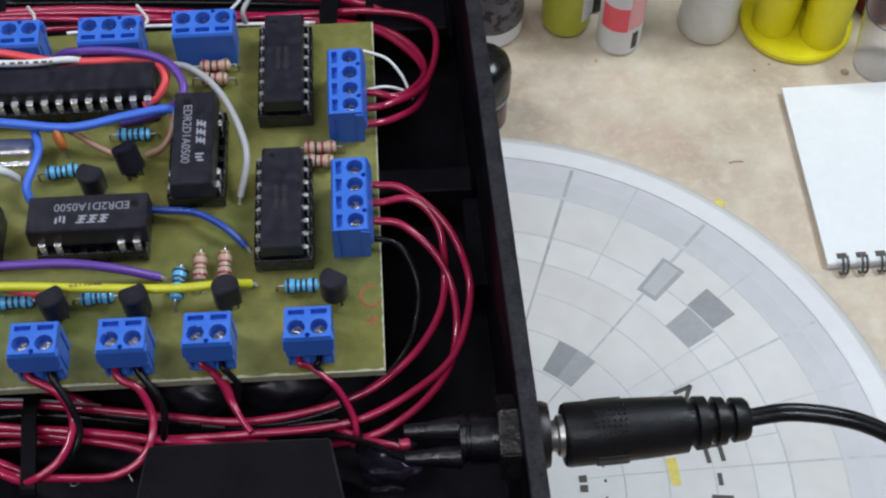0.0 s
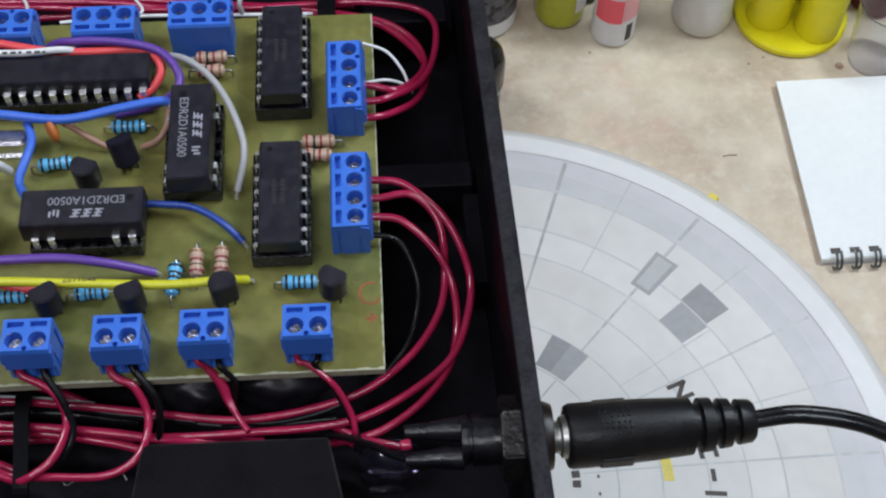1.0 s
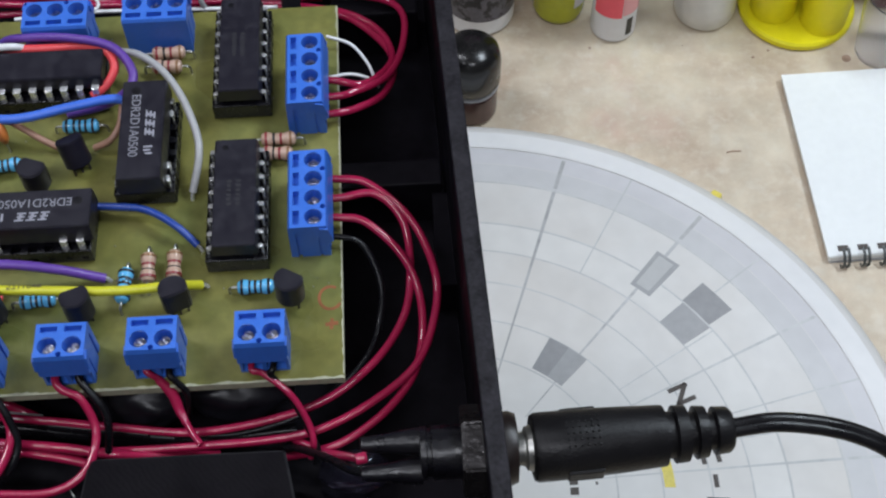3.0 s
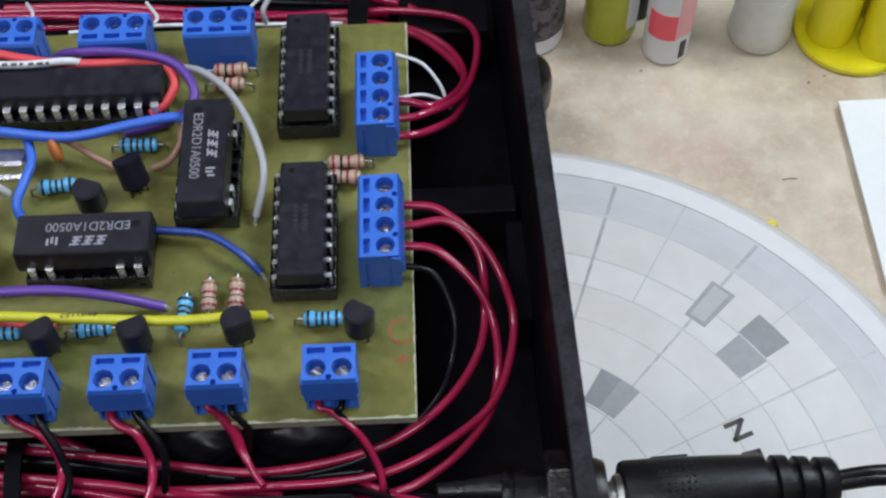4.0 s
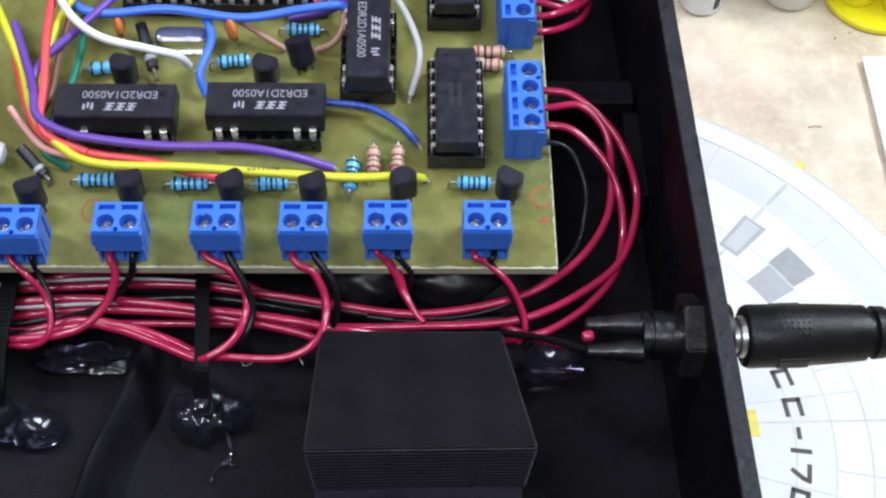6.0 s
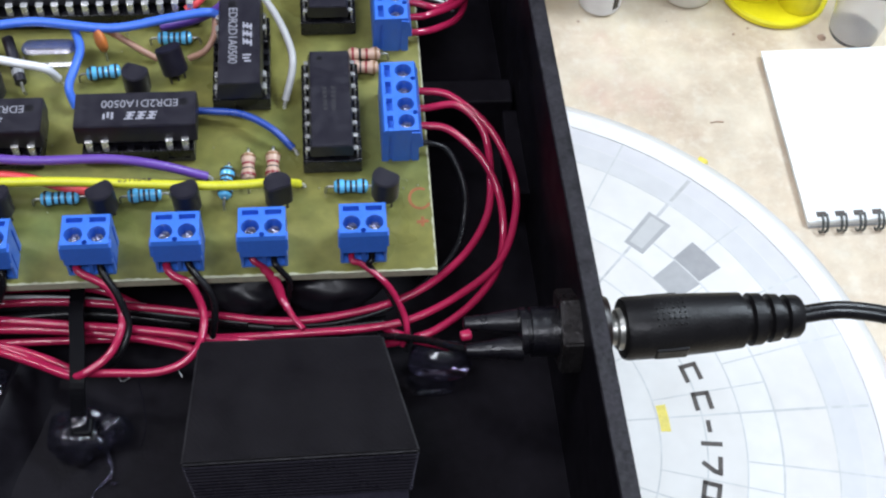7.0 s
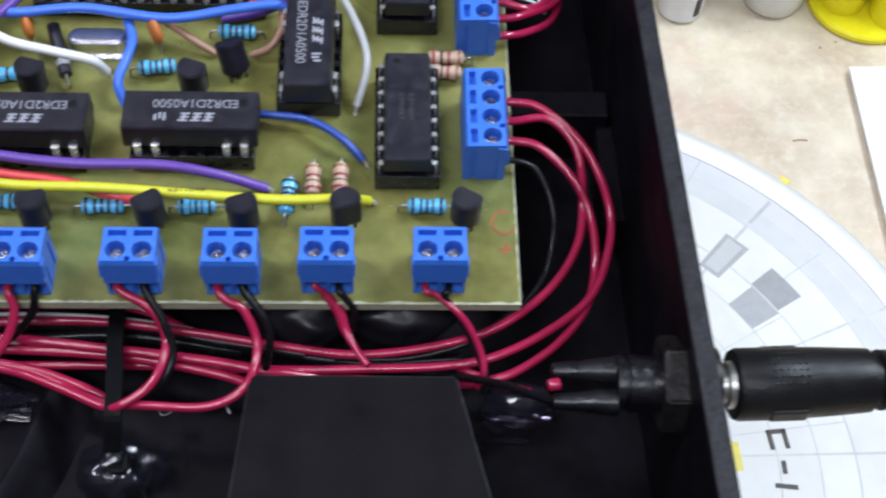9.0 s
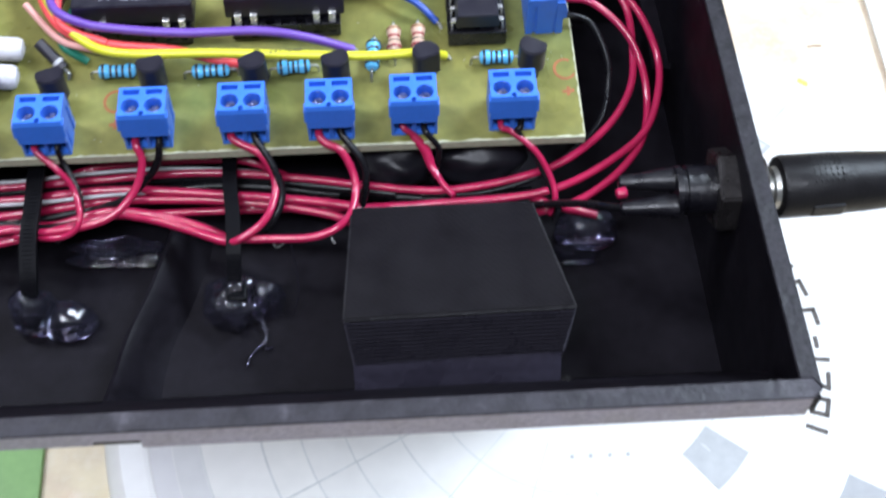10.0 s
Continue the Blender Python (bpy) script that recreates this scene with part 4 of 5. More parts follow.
wire("green_wire", [(-79.6, 49.5, 4), (-79.2, 39.5, 4), (-80.3, 30.7, 4), (-82.6, 23.6, 3.5), (-82.7, 20, 3), (-79.1, 18.5, 0.6)], 0.65, GREEN, "green insulated jumper wire", group="board jumper wires")
wire("brown_wire", [(-81.3, 50.9, 5), (-82.3, 39.8, 5), (-82.6, 31, 5), (-84, 26.4, 4)], 0.6, BROWN, "brown insulated jumper wire", group="board jumper wires")
wire("yellow_wire", [(-75.6, 55, 7), (-80.3, 50.9, 7), (-83.1, 42.7, 7), (-84.1, 33, 6), (-84.1, 23.6, 5)], 0.7, YELLOW, "yellow insulated jumper wire", group="board jumper wires")
wire("purple_wire", [(-70.6, 55.6, 7), (-74.4, 49.5, 7), (-79.3, 42.6, 7), (-84.4, 36.1, 6.5), (-86.1, 29.7, 6)], 0.75, PURPLE, "purple insulated jumper wire", group="board jumper wires")
wire("red_wire", [(-84.2, 54.1, 8), (-84.2, 48.1, 8), (-84.1, 40.8, 8), (-83.4, 31.1, 7), (-82.6, 22.1, 6), (-75.2, 18.5, 5)], 0.75, CORAL, "coral red insulated jumper wire", group="board jumper wires")
wire("white_wire", [(-82.3, 55.7, 9), (-83.8, 51, 9), (-80.4, 44, 9), (-75, 39.6, 8.5), (-67.5, 37.7, 8), (-62.5, 37.8, 6), (-61, 38.9, 2)], 0.72, WHITEWIRE, "white insulated jumper wire", group="board jumper wires", bare=1.5)
wire("blue_wire", [(-82.1, 50.7, 5), (-79.1, 47.6, 6), (-74.3, 46.5, 6.5), (-64.8, 47.6, 6.5), (-52.2, 46.2, 6), (-42.7, 48.1, 6), (-36.2, 49.7, 5.5), (-32.3, 49.7, 4)], 0.8, BLUEWIRE, "blue insulated jumper wire", group="board jumper wires")
wire("blue_wire", [(-58.6, 47.6, 4.5), (-57.3, 43.2, 4.5), (-57.9, 39.1, 4.5), (-58.8, 35.7, 3.5), (-57.9, 33.5, 1)], 0.75, BLUEWIRE, "blue insulated jumper wire", group="board jumper wires")
wire("blue_wire", [(-40.4, 31, 2.5), (-35.2, 30.6, 2.6), (-30.3, 29.6, 2.8), (-25.6, 26.4, 3), (-22.2, 23.7, 1)], 0.6, DEEPBLUE, "blue insulated jumper wire", group="board jumper wires", bare=1.0)
wire("grey_wire", [(-36.4, 60.5, 4.5), (-32.4, 58.3, 6), (-28.2, 54.2, 6.5), (-24.8, 48.5, 6.5), (-22.3, 41.7, 6), (-21.9, 37.5, 5), (-23.3, 33.6, 1.2)], 0.62, GREYJ, "grey insulated jumper wire", group="board jumper wires", bare=1.0)
wire("purple_wire", [(-56.8, 64.5, 3), (-53, 63.1, 6), (-43.6, 61.3, 7.5), (-36.5, 58.9, 7.5), (-33, 54.1, 7), (-33.8, 50.8, 6), (-38.2, 50.5, 3), (-44.5, 50.7, 0.8)], 0.75, PURPLE, "purple insulated jumper wire", group="board jumper wires")
wire("red_wire", [(-72, 63, 8), (-65, 61.8, 8), (-60.9, 61.2, 7.4), (-55.4, 60.7, 6.4), (-48.4, 60.6, 6), (-41.9, 60.5, 6.2), (-37.7, 59, 6.4), (-36.2, 55.9, 6), (-37.7, 53.4, 4.6), (-40.1, 52.3, 3.4)], 0.75, CORAL, "coral red insulated jumper wire", group="board jumper wires")
wire("white_wire", [(-71, 60, 8), (-66, 59.5, 8), (-59.3, 59.3, 7.9), (-53.8, 59.9, 7.7), (-51.4, 60.9, 6), (-50, 62, 3)], 0.62, WHITEWIRE, "white insulated wire with worn print", group="board jumper wires")
wire("brown_wire", [(-54.4, 48.3, 4), (-51.4, 46.6, 3.5), (-48.1, 44.7, 2.5), (-44.9, 43.6, 0.8)], 0.55, TAN, "tan insulated jumper wire", group="board jumper wires")
wire("brown_wire", [(-39.6, 43.4, 1), (-36.8, 43.7, 2.5), (-35.2, 46.1, 3.5), (-35, 49.9, 4)], 0.55, TAN, "tan insulated jumper wire", group="board jumper wires")

for ob in [o for o in scene.objects if o.name.startswith("yellow_wire") and "print" in o.get("label", "")]:
    for text, x, y in (("E511048", -46.8, 15.0), ("AWM", -31.6, 15.2)):
        letters("print", text, 1.0, DARKINK, ob, pose(x * MM, y * MM, (H + 5.72) * MM, -18, 0, 1), label="small black printing", stretch=1.5)


for ob in [o for o in scene.objects if "worn print" in o.get("label", "")]:
    for i in range(8):
        bm = bmesh.new()
        x = -65.5 + i * 1.35
        bx(bm, x, x + (0.9, 0.5, 0.8)[i % 3], 58.75 - i * 0.01, 59.15 - i * 0.01, H + 8.5, H + 8.6)
        part("print_bar", bm, DARKINK, ob, "worn dark print bar")


def blob(name, x, y, z, rx, ry, rz, material, label, category, seed=0, rough=0.22, freq=2.2):
    bm = bmesh.new()
    g = bmesh.ops.create_icosphere(bm, subdivisions=4, radius=1)
    for v in g["verts"]:
        k = 1 + rough * noise.noise(Vector((v.co.x * freq + seed, v.co.y * freq, v.co.z * freq)))
        k += rough * 0.22 * noise.noise(Vector((v.co.x * 6 + seed, v.co.y * 6, v.co.z * 6)))
        v.co = (x + v.co.x * rx * k, y + v.co.y * ry * k, H + z + max(v.co.z * rz * k, -rz * 0.5))
    return tagged(part(name, bm, material, None, "", True), label, category)


GL = "glossy lump of clear hot glue on the case floor"
blob("glue_lump", -56.7, -18.3, -16.2, 4.9, 4.4, 4.2, GLUE, GL, "glue", 1, 0.26, 1.9)
blob("glue_lump", -51.5, -17.8, -16, 2.8, 2.4, 4.4, GLUE, GL, "glue", 5, 0.2, 1.6)
blob("glue_lump", -88, -18.7, -15, 3.8, 3.6, 5.4, GLUE, GL, "glue", 9, 0.2, 1.8)
blob("glue_lump", -82.6, -20.3, -16, 4.2, 3.2, 3.8, GLUE, GL, "glue", 13, 0.18, 1.6)
blob("glue_lump", 0.3, -9, -13.2, 5.4, 3.0, 4.2, GLUE, GL, "glue", 17, 0.2, 1.4)
blob("glue_lump", -0.7, -10.4, -17, 4.0, 2.2, 2.4, GLUE, GL, "glue", 18, 0.25, 1.6)
blob("glue_film", -0.8, -12.6, -17.7, 2.6, 0.6, 0.6, GLUE, "thin shiny film of glue on the case floor", "glue", 19, 0.5, 2.6)
blob("glue_film", -7.2, -35.2, -17.6, 4.2, 1.8, 0.8, FILM, "thin greyish smear of dried glue on the case floor", "glue", 23, 0.4, 1.8)
rnd = random.Random(21)
for pts in ([(-52.4, -20.8, -16.5), (-51.9, -22.6, -17.2), (-51.7, -24.2, -17.3), (-52.6, -25.4, -17.4)], [(-51.6, -25.0, -17.4), (-53.2, -25.9, -17.5), (-54.3, -27.2, -17.6), (-54.7, -28.8, -17.6)], [(-50.6, -25.8, -17.5), (-52.0, -26.0, -17.4)]):
    line = spline([(x, y, z + H) for x, y, z in pts], 6)
    bm = bmesh.new()
    sweep(bm, [p + Vector((rnd.uniform(-0.15, 0.15), 0, rnd.uniform(0, 0.2))) for p in line], [rnd.uniform(0.06, 0.26) for p in line], 7)
    tagged(part("glue_strand", bm, GLUE, None, "", True), "thin broken strand of hot glue on the case floor", "glue", "glue strands")
wire("glue_thread", [(-47, -12.6, -8), (-46.4, -15.6, -11.5), (-46.4, -18.2, -14.5), (-47.4, -20.1, -17.2)], 0.07, GLUE, "hair-thin thread of hot glue", "glue")
blob("taped_joint", -30.5, 3.8, -9.5, 7.5, 5.0, 4.4, TAPE, "shiny black taped bundle under the board", "tape", 25, 0.15)
blob("taped_joint", -16.6, 3.8, -9.5, 8.0, 4.8, 4.6, TAPE, "shiny black taped bundle under the board", "tape", 29, 0.15)
blob("glue_film", -76, -7.3, -17.2, 7.6, 2.6, 1.5, GLUE, "wrinkled shiny film of glue on the case floor", "glue", 33, 0.55, 2.4)


def cable_tie(pts, w=2.25, toothed=False):
    bm = bmesh.new()
    sweep(bm, spline([(x, y, z + H) for x, y, z in pts], 6), 1, flat=(w, 0.9))
    t = part("cable_tie", bm, TIE)
    bm = bmesh.new()
    line = spline([(x, y, z + H + 0.5) for x, y, z in pts], 8)
    for p in line[6:-4] if toothed else line[-5:-4]:
        bx(bm, p.x - w * 0.3, p.x + w * 0.3, p.y - 0.12, p.y + 0.12, p.z - 0.15, p.z + 0.05)
    part("teeth", bm, TIE, t)
    x, y, z = pts[-1]
    bm = bmesh.new()
    bx(bm, x - 1.7, x + 1.7, y - 2.0, y + 1.2, z + H - 5.6, z + H - 2.6, 0.5)
    part("tie_head", bm, TIE, t)
    return tagged(t, "black nylon cable tie holding the wire bundle", "cable tie", "cable ties")


cable_tie([(-56.7, 4.1, -5.2), (-56.5, 0.5, -4.8), (-56.3, -4, -4.6), (-55.8, -9.1, -4.8), (-55.7, -14.1, -6), (-55.9, -17.9, -9.5)])
cable_tie([(-86.9, 3.3, -5.2), (-87, -0.3, -4.6), (-87, -5.9, -4.6), (-87.3, -11.1, -5.4), (-87.3, -16.1, -7.5), (-87.5, -18.7, -10)], 2.6, True)
cable_tie([(-8.3, 74.1, -4.4), (-8.4, 78.6, -3.6), (-7.3, 84, -4), (-7.3, 92, -10)], 3.4)
bm = bmesh.new()
line = spline([(-27.4, 1.1, H + 0.7), (-26.2, 0.4, H - 0.4), (-25.2, -0.6, H - 1.4), (-24.5, -2.4, H - 2.8), (-23.6, -4.4, H - 3.3)], 5)
sweep(bm, line, [0.45 + 0.42 * math.sin(math.pi * min(1, 1.15 * i / len(line))) ** 0.8 for i in range(len(line))], 12)
tagged(part("red_sleeve", bm, RED, None, "", True), "bit of red heat-shrink sleeve on a wire joint", "sleeve")

# fine stray strands of wire
for pts in ([(-50.2, -9.9, -6.5), (-49.6, -9.4, -6), (-49.2, -8.6, -6.5)], [(-49.7, -13.0, -7), (-49.4, -13.5, -7), (-48.9, -13.6, -7), (-48.1, -13.0, -7.3)], [(-40.8, -12.0, -7), (-40.1, -13.1, -7.6)]):
    wire("stray_strand", pts, 0.06, TIN, "fine stray strand of bare wire", "wire strand", "stray strands", 5)

# ---- black cover box in the case ----
box = empty("cover_box", -23, -20, H + FLOOR_Z)
bm = bmesh.new()
top = [(-37.4, -9.1, -3.4), (-9.0, -9.3, -3.4), (-4.7, -31.2, 1.6), (-38.9, -31.7, 1.6)]
low = [(-37.0, -9.3, FLOOR_Z), (-9.6, -9.5, FLOOR_Z), (-6.0, -31.8, FLOOR_Z), (-37.6, -32.3, FLOOR_Z)]
vs = [bm.verts.new((x + 23, y + 20, z - FLOOR_Z)) for x, y, z in low + top]
for q in ((0, 1, 2, 3), (4, 5, 6, 7), (0, 1, 5, 4), (1, 2, 6, 5), (2, 3, 7, 6), (3, 0, 4, 7)):
    bm.faces.new([vs[i] for i in q])
bmesh.ops.recalc_face_normals(bm, faces=bm.faces)
bmesh.ops.bevel(bm, geom=bm.edges[:], offset=0.35, segments=2, affect="EDGES")
for f in bm.faces:
    f.material_index = int(f.calc_area() < 12)
part("shell", bm, [BOXPLASTIC, BOXEDGE], box)
# ridges in the lighter tone that paints their sheen
for i in range(12):
    bm = bmesh.new()
    z, u = 0.4 - i * 1.1 - FLOOR_Z, (0.6 + i * 1.1) / 19.6
    sweep(bm, [(-15.75 + 1.2 * u, -11.71 - 0.58 * u, z), (18.1 - 1.0 * u, -11.22 - 0.58 * u, z)], 0.24, 6)
    part("layer_line", bm, LAYERS, box)
# fillet whose purple sheen is painted in its base colour
bm = bmesh.new()
prism(bm, [(-11.2, 6.4), (-12.3, 5.4), (-13.0, 4.0), (-13.9, 2.4), (-15.4, 0.7), (-16.8, -0.2), (-11.2, -0.2)], -14.9, 16.9)
part("glue_fillet", bm, FILLET, box, "black fillet of glue along the base with painted purple sheen", True)
tagged(box, "black layered plastic box glued to the case floor", "box")

# ---- power jack and plug ----
AX = Matrix.Rotation(radians(90), 4, "Y")


def turned(bm, prof, m, seg=28):
    """A body turned about the x axis from (distance, radius) pairs."""
    sweep(bm, [(p[0], 0, 0) for p in prof], [p[1] for p in prof], seg)
    bmesh.ops.transform(bm, matrix=m, verts=bm.verts)


jack = empty("power_jack", 18, -15.9, H + 7.6)
bm = bmesh.new()
bmesh.ops.create_cone(bm, cap_ends=True, segments=6, radius1=6.4, radius2=6.4, depth=3.8)
bmesh.ops.transform(bm, matrix=Matrix.Translation((0.05, 0, 0)) @ Matrix.Rotation(radians(18), 4, "X") @ AX, verts=bm.verts)
bmesh.ops.bevel(bm, geom=bm.edges[:], offset=0.3, segments=2, affect="EDGES")
part("hex_nut", bm, mat("dark_plated_nut", (0.030, 0.027, 0.028), 0.3, metal=0.5, var=0.35, scale=300, bump=0.3, bscale=900), jack, "dark hexagonal nut")
bm = bmesh.new()
turned(bm, [(-7.5, 2.2), (-7.4, 3.6), (-6.6, 3.7), (-6.5, 3.3), (-5.9, 3.3), (-5.8, 3.7), (-2.9, 3.7), (3.2, 3.7)], Matrix.Identity(4))
part("barrel", bm, SLEEVE, jack, "", True)
bm = bmesh.new()
turned(bm, [(3.2, 5.0), (4.6, 5.1), (5.6, 4.7), (5.8, 3.2), (5.9, 2.0)], Matrix.Identity(4))
part("collar", bm, COPPER, jack, "dark brown collar outside the case", True)
for dy, dz in ((1.5, 0.6), (-2.3, -0.6)):
    bm = bmesh.new()
    turned(bm, [(-15.6, 0.7), (-15.4, 1.0), (-12, 1.3), (-9, 1.75), (-7.2, 1.9)], Matrix.Translation((0, dy, dz)))
    part("sleeve", bm, SLEEVE, jack, "black heat-shrink sleeve", True)
tagged(jack, "black panel power jack with hex nut in the case wall", "power jack")
bm = bmesh.new()
turned(bm, [(-0.9, 0.25), (-0.8, 0.65), (-0.5, 0.8), (0.55, 0.82), (0.75, 0.65), (0.8, 0.3)], Matrix.Translation((2.6, -16.6, H + 8.7)) @ Matrix.Rotation(0.2, 4, "Z"))
tagged(part("red_sleeve", bm, RED, None, "", True), "short red wire end at the power jack", "sleeve")

plug = empty("power_plug", 24.6, -16.1, H + 7.6)
tilt = Matrix.Rotation(radians(3.2), 4, "Z") @ Matrix.Rotation(radians(2), 4, "Y")
bm = bmesh.new()
turned(bm, [(-1.8, 1.6), (-1.7, 2.2), (-0.8, 2.5), (-0.7, 2.2), (0.0, 2.4), (0.3, 3.0), (1.5, 3.3)], tilt)
part("metal_ring", bm, LEAD, plug, "bright metal ring of the plug", True)
bm = bmesh.new()
turned(bm, [(1.0, 3.6), (1.2, 4.5), (1.7, 4.75), (8, 4.72), (14, 4.5), (19.3, 4.2), (19.5, 3.3), (20.6, 3.2), (20.8, 4.0), (22.4, 3.9), (22.6, 2.9), (23.5, 2.9), (23.7, 3.7), (25.1, 3.55), (25.3, 2.6), (26.2, 2.6), (26.4, 3.35), (28.2, 3.2), (28.7, 2.8), (28.8, 1.5)], tilt)
part("grip", bm, RUBBER, plug, "ribbed black rubber grip", True)
for s in (1, -1):
    bm = bmesh.new()
    bx(bm, 5.4, 10.4, s * 4.42 - 0.5, s * 4.42 + 0.5, -1.3, 1.3, 0.3, tilt)
    part("grip_pad", bm, RUBBER, plug)
bm = bmesh.new()
for i in range(6):
    for j in range(6):
        cyl(bm, 5.6 + i * 0.85, -2.1 + j * 0.85, math.sqrt(4.72 ** 2 - (-2.1 + j * 0.85) ** 2) - 0.1, 0.2, 0.22, 6, 0.12, tilt)
part("grip_dots", bm, RUBBER, plug)
for dy in (0.52, -0.48):
    bm = bmesh.new()
    pts = [(28, dy * 0.9 + 1.4, -0.5), (36, 2.0 + dy, -0.6), (46, 0.6 + dy * 1.1, -2.5), (54, -2.6 + dy * 1.2, -7), (66, -10 + dy * 1.2, -20), (90, -30 + dy, -80), (130, -60 + dy, -170), (170, -75 + dy, -210.5), (260, -80 + dy, -211.5)]
    sweep(bm, spline(pts, 8), 0.95, 12)
    part("cord", bm, CORD, plug, "glossy black twin cord", True)
tagged(plug, "black barrel power plug with a twin cord pushed into the jack", "plug")

# ---- model saucer ----
SX, SY, SR = 20.4, 53.0, 139.2
PROFILE = [(0, 24), (45, 22.5), (80, 19.5), (111, 16.6), (126, 14.6), (128, 13.8), (134.6, 12.0), (138.0, 10.2), (139.2, 7.6), (138.6, 4.2), (135.4, 0.2)]


def height(r):
    for (a, p), (b, q) in zip(PROFILE, PROFILE[1:]):
        if a <= r <= b:
            return p + (q - p) * (r - a) / (b - a)
    return 0.0


def lathe(bm, prof, seg=128, base=True):
    rings = [[bm.verts.new((r * math.cos(2 * math.pi * k / seg), r * math.sin(2 * math.pi * k / seg), z)) for k in range(seg)] for r, z in prof if r > 0]
    for a, b in zip(rings, rings[1:]):
        for k in range(seg):
            bm.faces.new((a[k], a[(k + 1) % seg], b[(k + 1) % seg], b[k]))
    if prof[0][0] == 0:
        c = bm.verts.new((0, 0, prof[0][1]))
        for k in range(seg):
            bm.faces.new((c, rings[0][k], rings[0][(k + 1) % seg]))
    else:
        bm.faces.new(rings[0])
    if base:
        bm.faces.new(rings[-1][::-1])


saucer = empty("model_saucer", SX, SY, 0.3)
bm = bmesh.new()
lathe(bm, PROFILE)
part("hull", bm, SAUCER, saucer, "", True)


def sector(r0, r1, a0, a1, lift, material, name, label=""):
    """A thin patch on the hull between two radii and two angles."""
    bm = bmesh.new()
    na, nr = max(2, int(abs(a1 - a0) / 3) + 1), max(2, int((r1 - r0) / 8) + 2)
    rs, an = np.linspace(r0, r1, nr), np.radians(np.linspace(a0, a1, na))
    g = [[bm.verts.new((r * math.cos(a), r * math.sin(a), height(r) + lift)) for a in an] for r in rs]
    for i in range(nr - 1):
        for j in range(na - 1):
            bm.faces.new((g[i][j], g[i + 1][j], g[i + 1][j + 1], g[i][j + 1]))
    ext = bmesh.ops.extrude_face_region(bm, geom=bm.faces[:])
    bmesh.ops.translate(bm, vec=(0, 0, -0.12), verts=[v for v in ext["geom"] if isinstance(v, bmesh.types.BMVert)])
    return part(name, bm, material, saucer, label)


sector(127.4, 134.4, 0, 360, 0.04, HULLEDGE, "hull_band", "pale outer band")
# the ridge's highlight is painted with the pale edge tone
sector(126.0, 127.3, 0, 360, 0.35, HULLEDGE, "hull_ridge", "raised ridge with its highlight painted pale")
# grey tones from 111 to 126 paint the shading of a recessed step
sector(119.2, 125.8, 0, 360, 0.02, HULLGREY, "hull_band", "slightly grey band with step shading in its tone")
sector(83.3, 93.6, 0, 360, 0.02, HULLWARM, "hull_band", "slightly warm white band")
sector(111.4, 119, 0, 360, 0.03, HULLBAND, "hull_band", "slightly bluish band with step shading in its tone")
for r, w, m in ((111, 0.5, LINE2), (94, 0.6, LINE2), (83, 0.45, LINE2), (71, 0.45, LINE2), (57, 0.45, LINE2), (44, 0.45, LINE2)):
    sector(r - w / 2, r + w / 2, 0, 360, 0.05, m, "ring_line", "faint grey ring line")
for k in range(16):
    a = 3.4 + 22.4 * k
    d = math.degrees((0.42 if k in (2, 3) else 0.3) / 80)
    sector(30, 125, a - d, a + d, 0.07, LINE if k == 3 else HALFLINE if k == 2 else LINE2, "spoke_line", "thin grey spoke line")
for k in range(-6, 3):
    a = 15 + 22.5 * k
    d = math.degrees(0.22 / 90)
    sector(83, 126, a - d, a + d, 0.07, LINE2, "spoke_line", "thin grey spoke line")
for k in range(-5, 2):
    a = 9.4 + 22.5 * k
    sector(57, 94, a - 0.14, a + 0.14, 0.07, LINE2, "spoke_line", "thin grey spoke line")
sector(94.3, 104, 33.3, 40.2, 0.10, PANEL_DARK, "hull_panel", "dark grey painted panel")
sector(83, 93.7, 32.7, 39.8, 0.10, PANEL_MID, "hull_panel", "mid grey painted panel")
sector(88, 104, 45.2, 49.9, 0.10, PANEL_MID, "hull_panel", "grey outlined panel")
sector(89.4, 102.8, 46.1, 49.1, 0.16, PANEL_LIGHT, "hull_panel", "pale grey panel centre")
sector(44.8, 57.0, 45.4, 52.0, 0.10, PANEL_MID, "hull_panel", "mid grey painted panel")
sector(44.8, 57.0, 52.0, 58.6, 0.11, PANEL_DARK, "hull_panel", "dark grey painted panel")
sector(43, 57, -51, -36, 0.10, PANEL_MID, "hull_panel", "mid grey painted panel")
sector(84.3, 104, -40, -28.7, 0.10, PANEL_DARK, "hull_panel", "dark grey painted panel")
sector(57.5, 60.6, -0.9, 7.5, 0.10, PATCH, "yellow_patch", "small yellow patch")
bm = bmesh.new()
bx(bm, 136.2, 139.9, -1.8, 1.8, 6.8, 10.4, 0.6, Matrix.Rotation(radians(49.0), 4, "Z"))
part("yellow_tab", bm, PATCH, saucer, "small yellow tab on the rim")
for x in (-4.0, 1.2, 6.6, 11.8):
    r = math.hypot(x, 32.8)
    a = math.degrees(math.atan2(-32.8, x))
    sector(r - 0.5, r + 0.5, a - 0.9, a + 0.9, 0.10, PANEL_MID, "small_mark", "small grey dot")
for a in (-2.0, 3.4):
    sector(30.6, 33.0, a - 2.0, a + 2.0, 0.10, DARKINK, "small_mark", "small dark mark")
for r, a in ((38.9, 15.5), (38.5, 8.5), (38.3, 1.5), (38.4, -6.6)):
    sector(r - 0.35, r + 0.35, a - 0.7, a + 0.7, 0.10, DARKINK, "small_mark", "tiny dark dot")
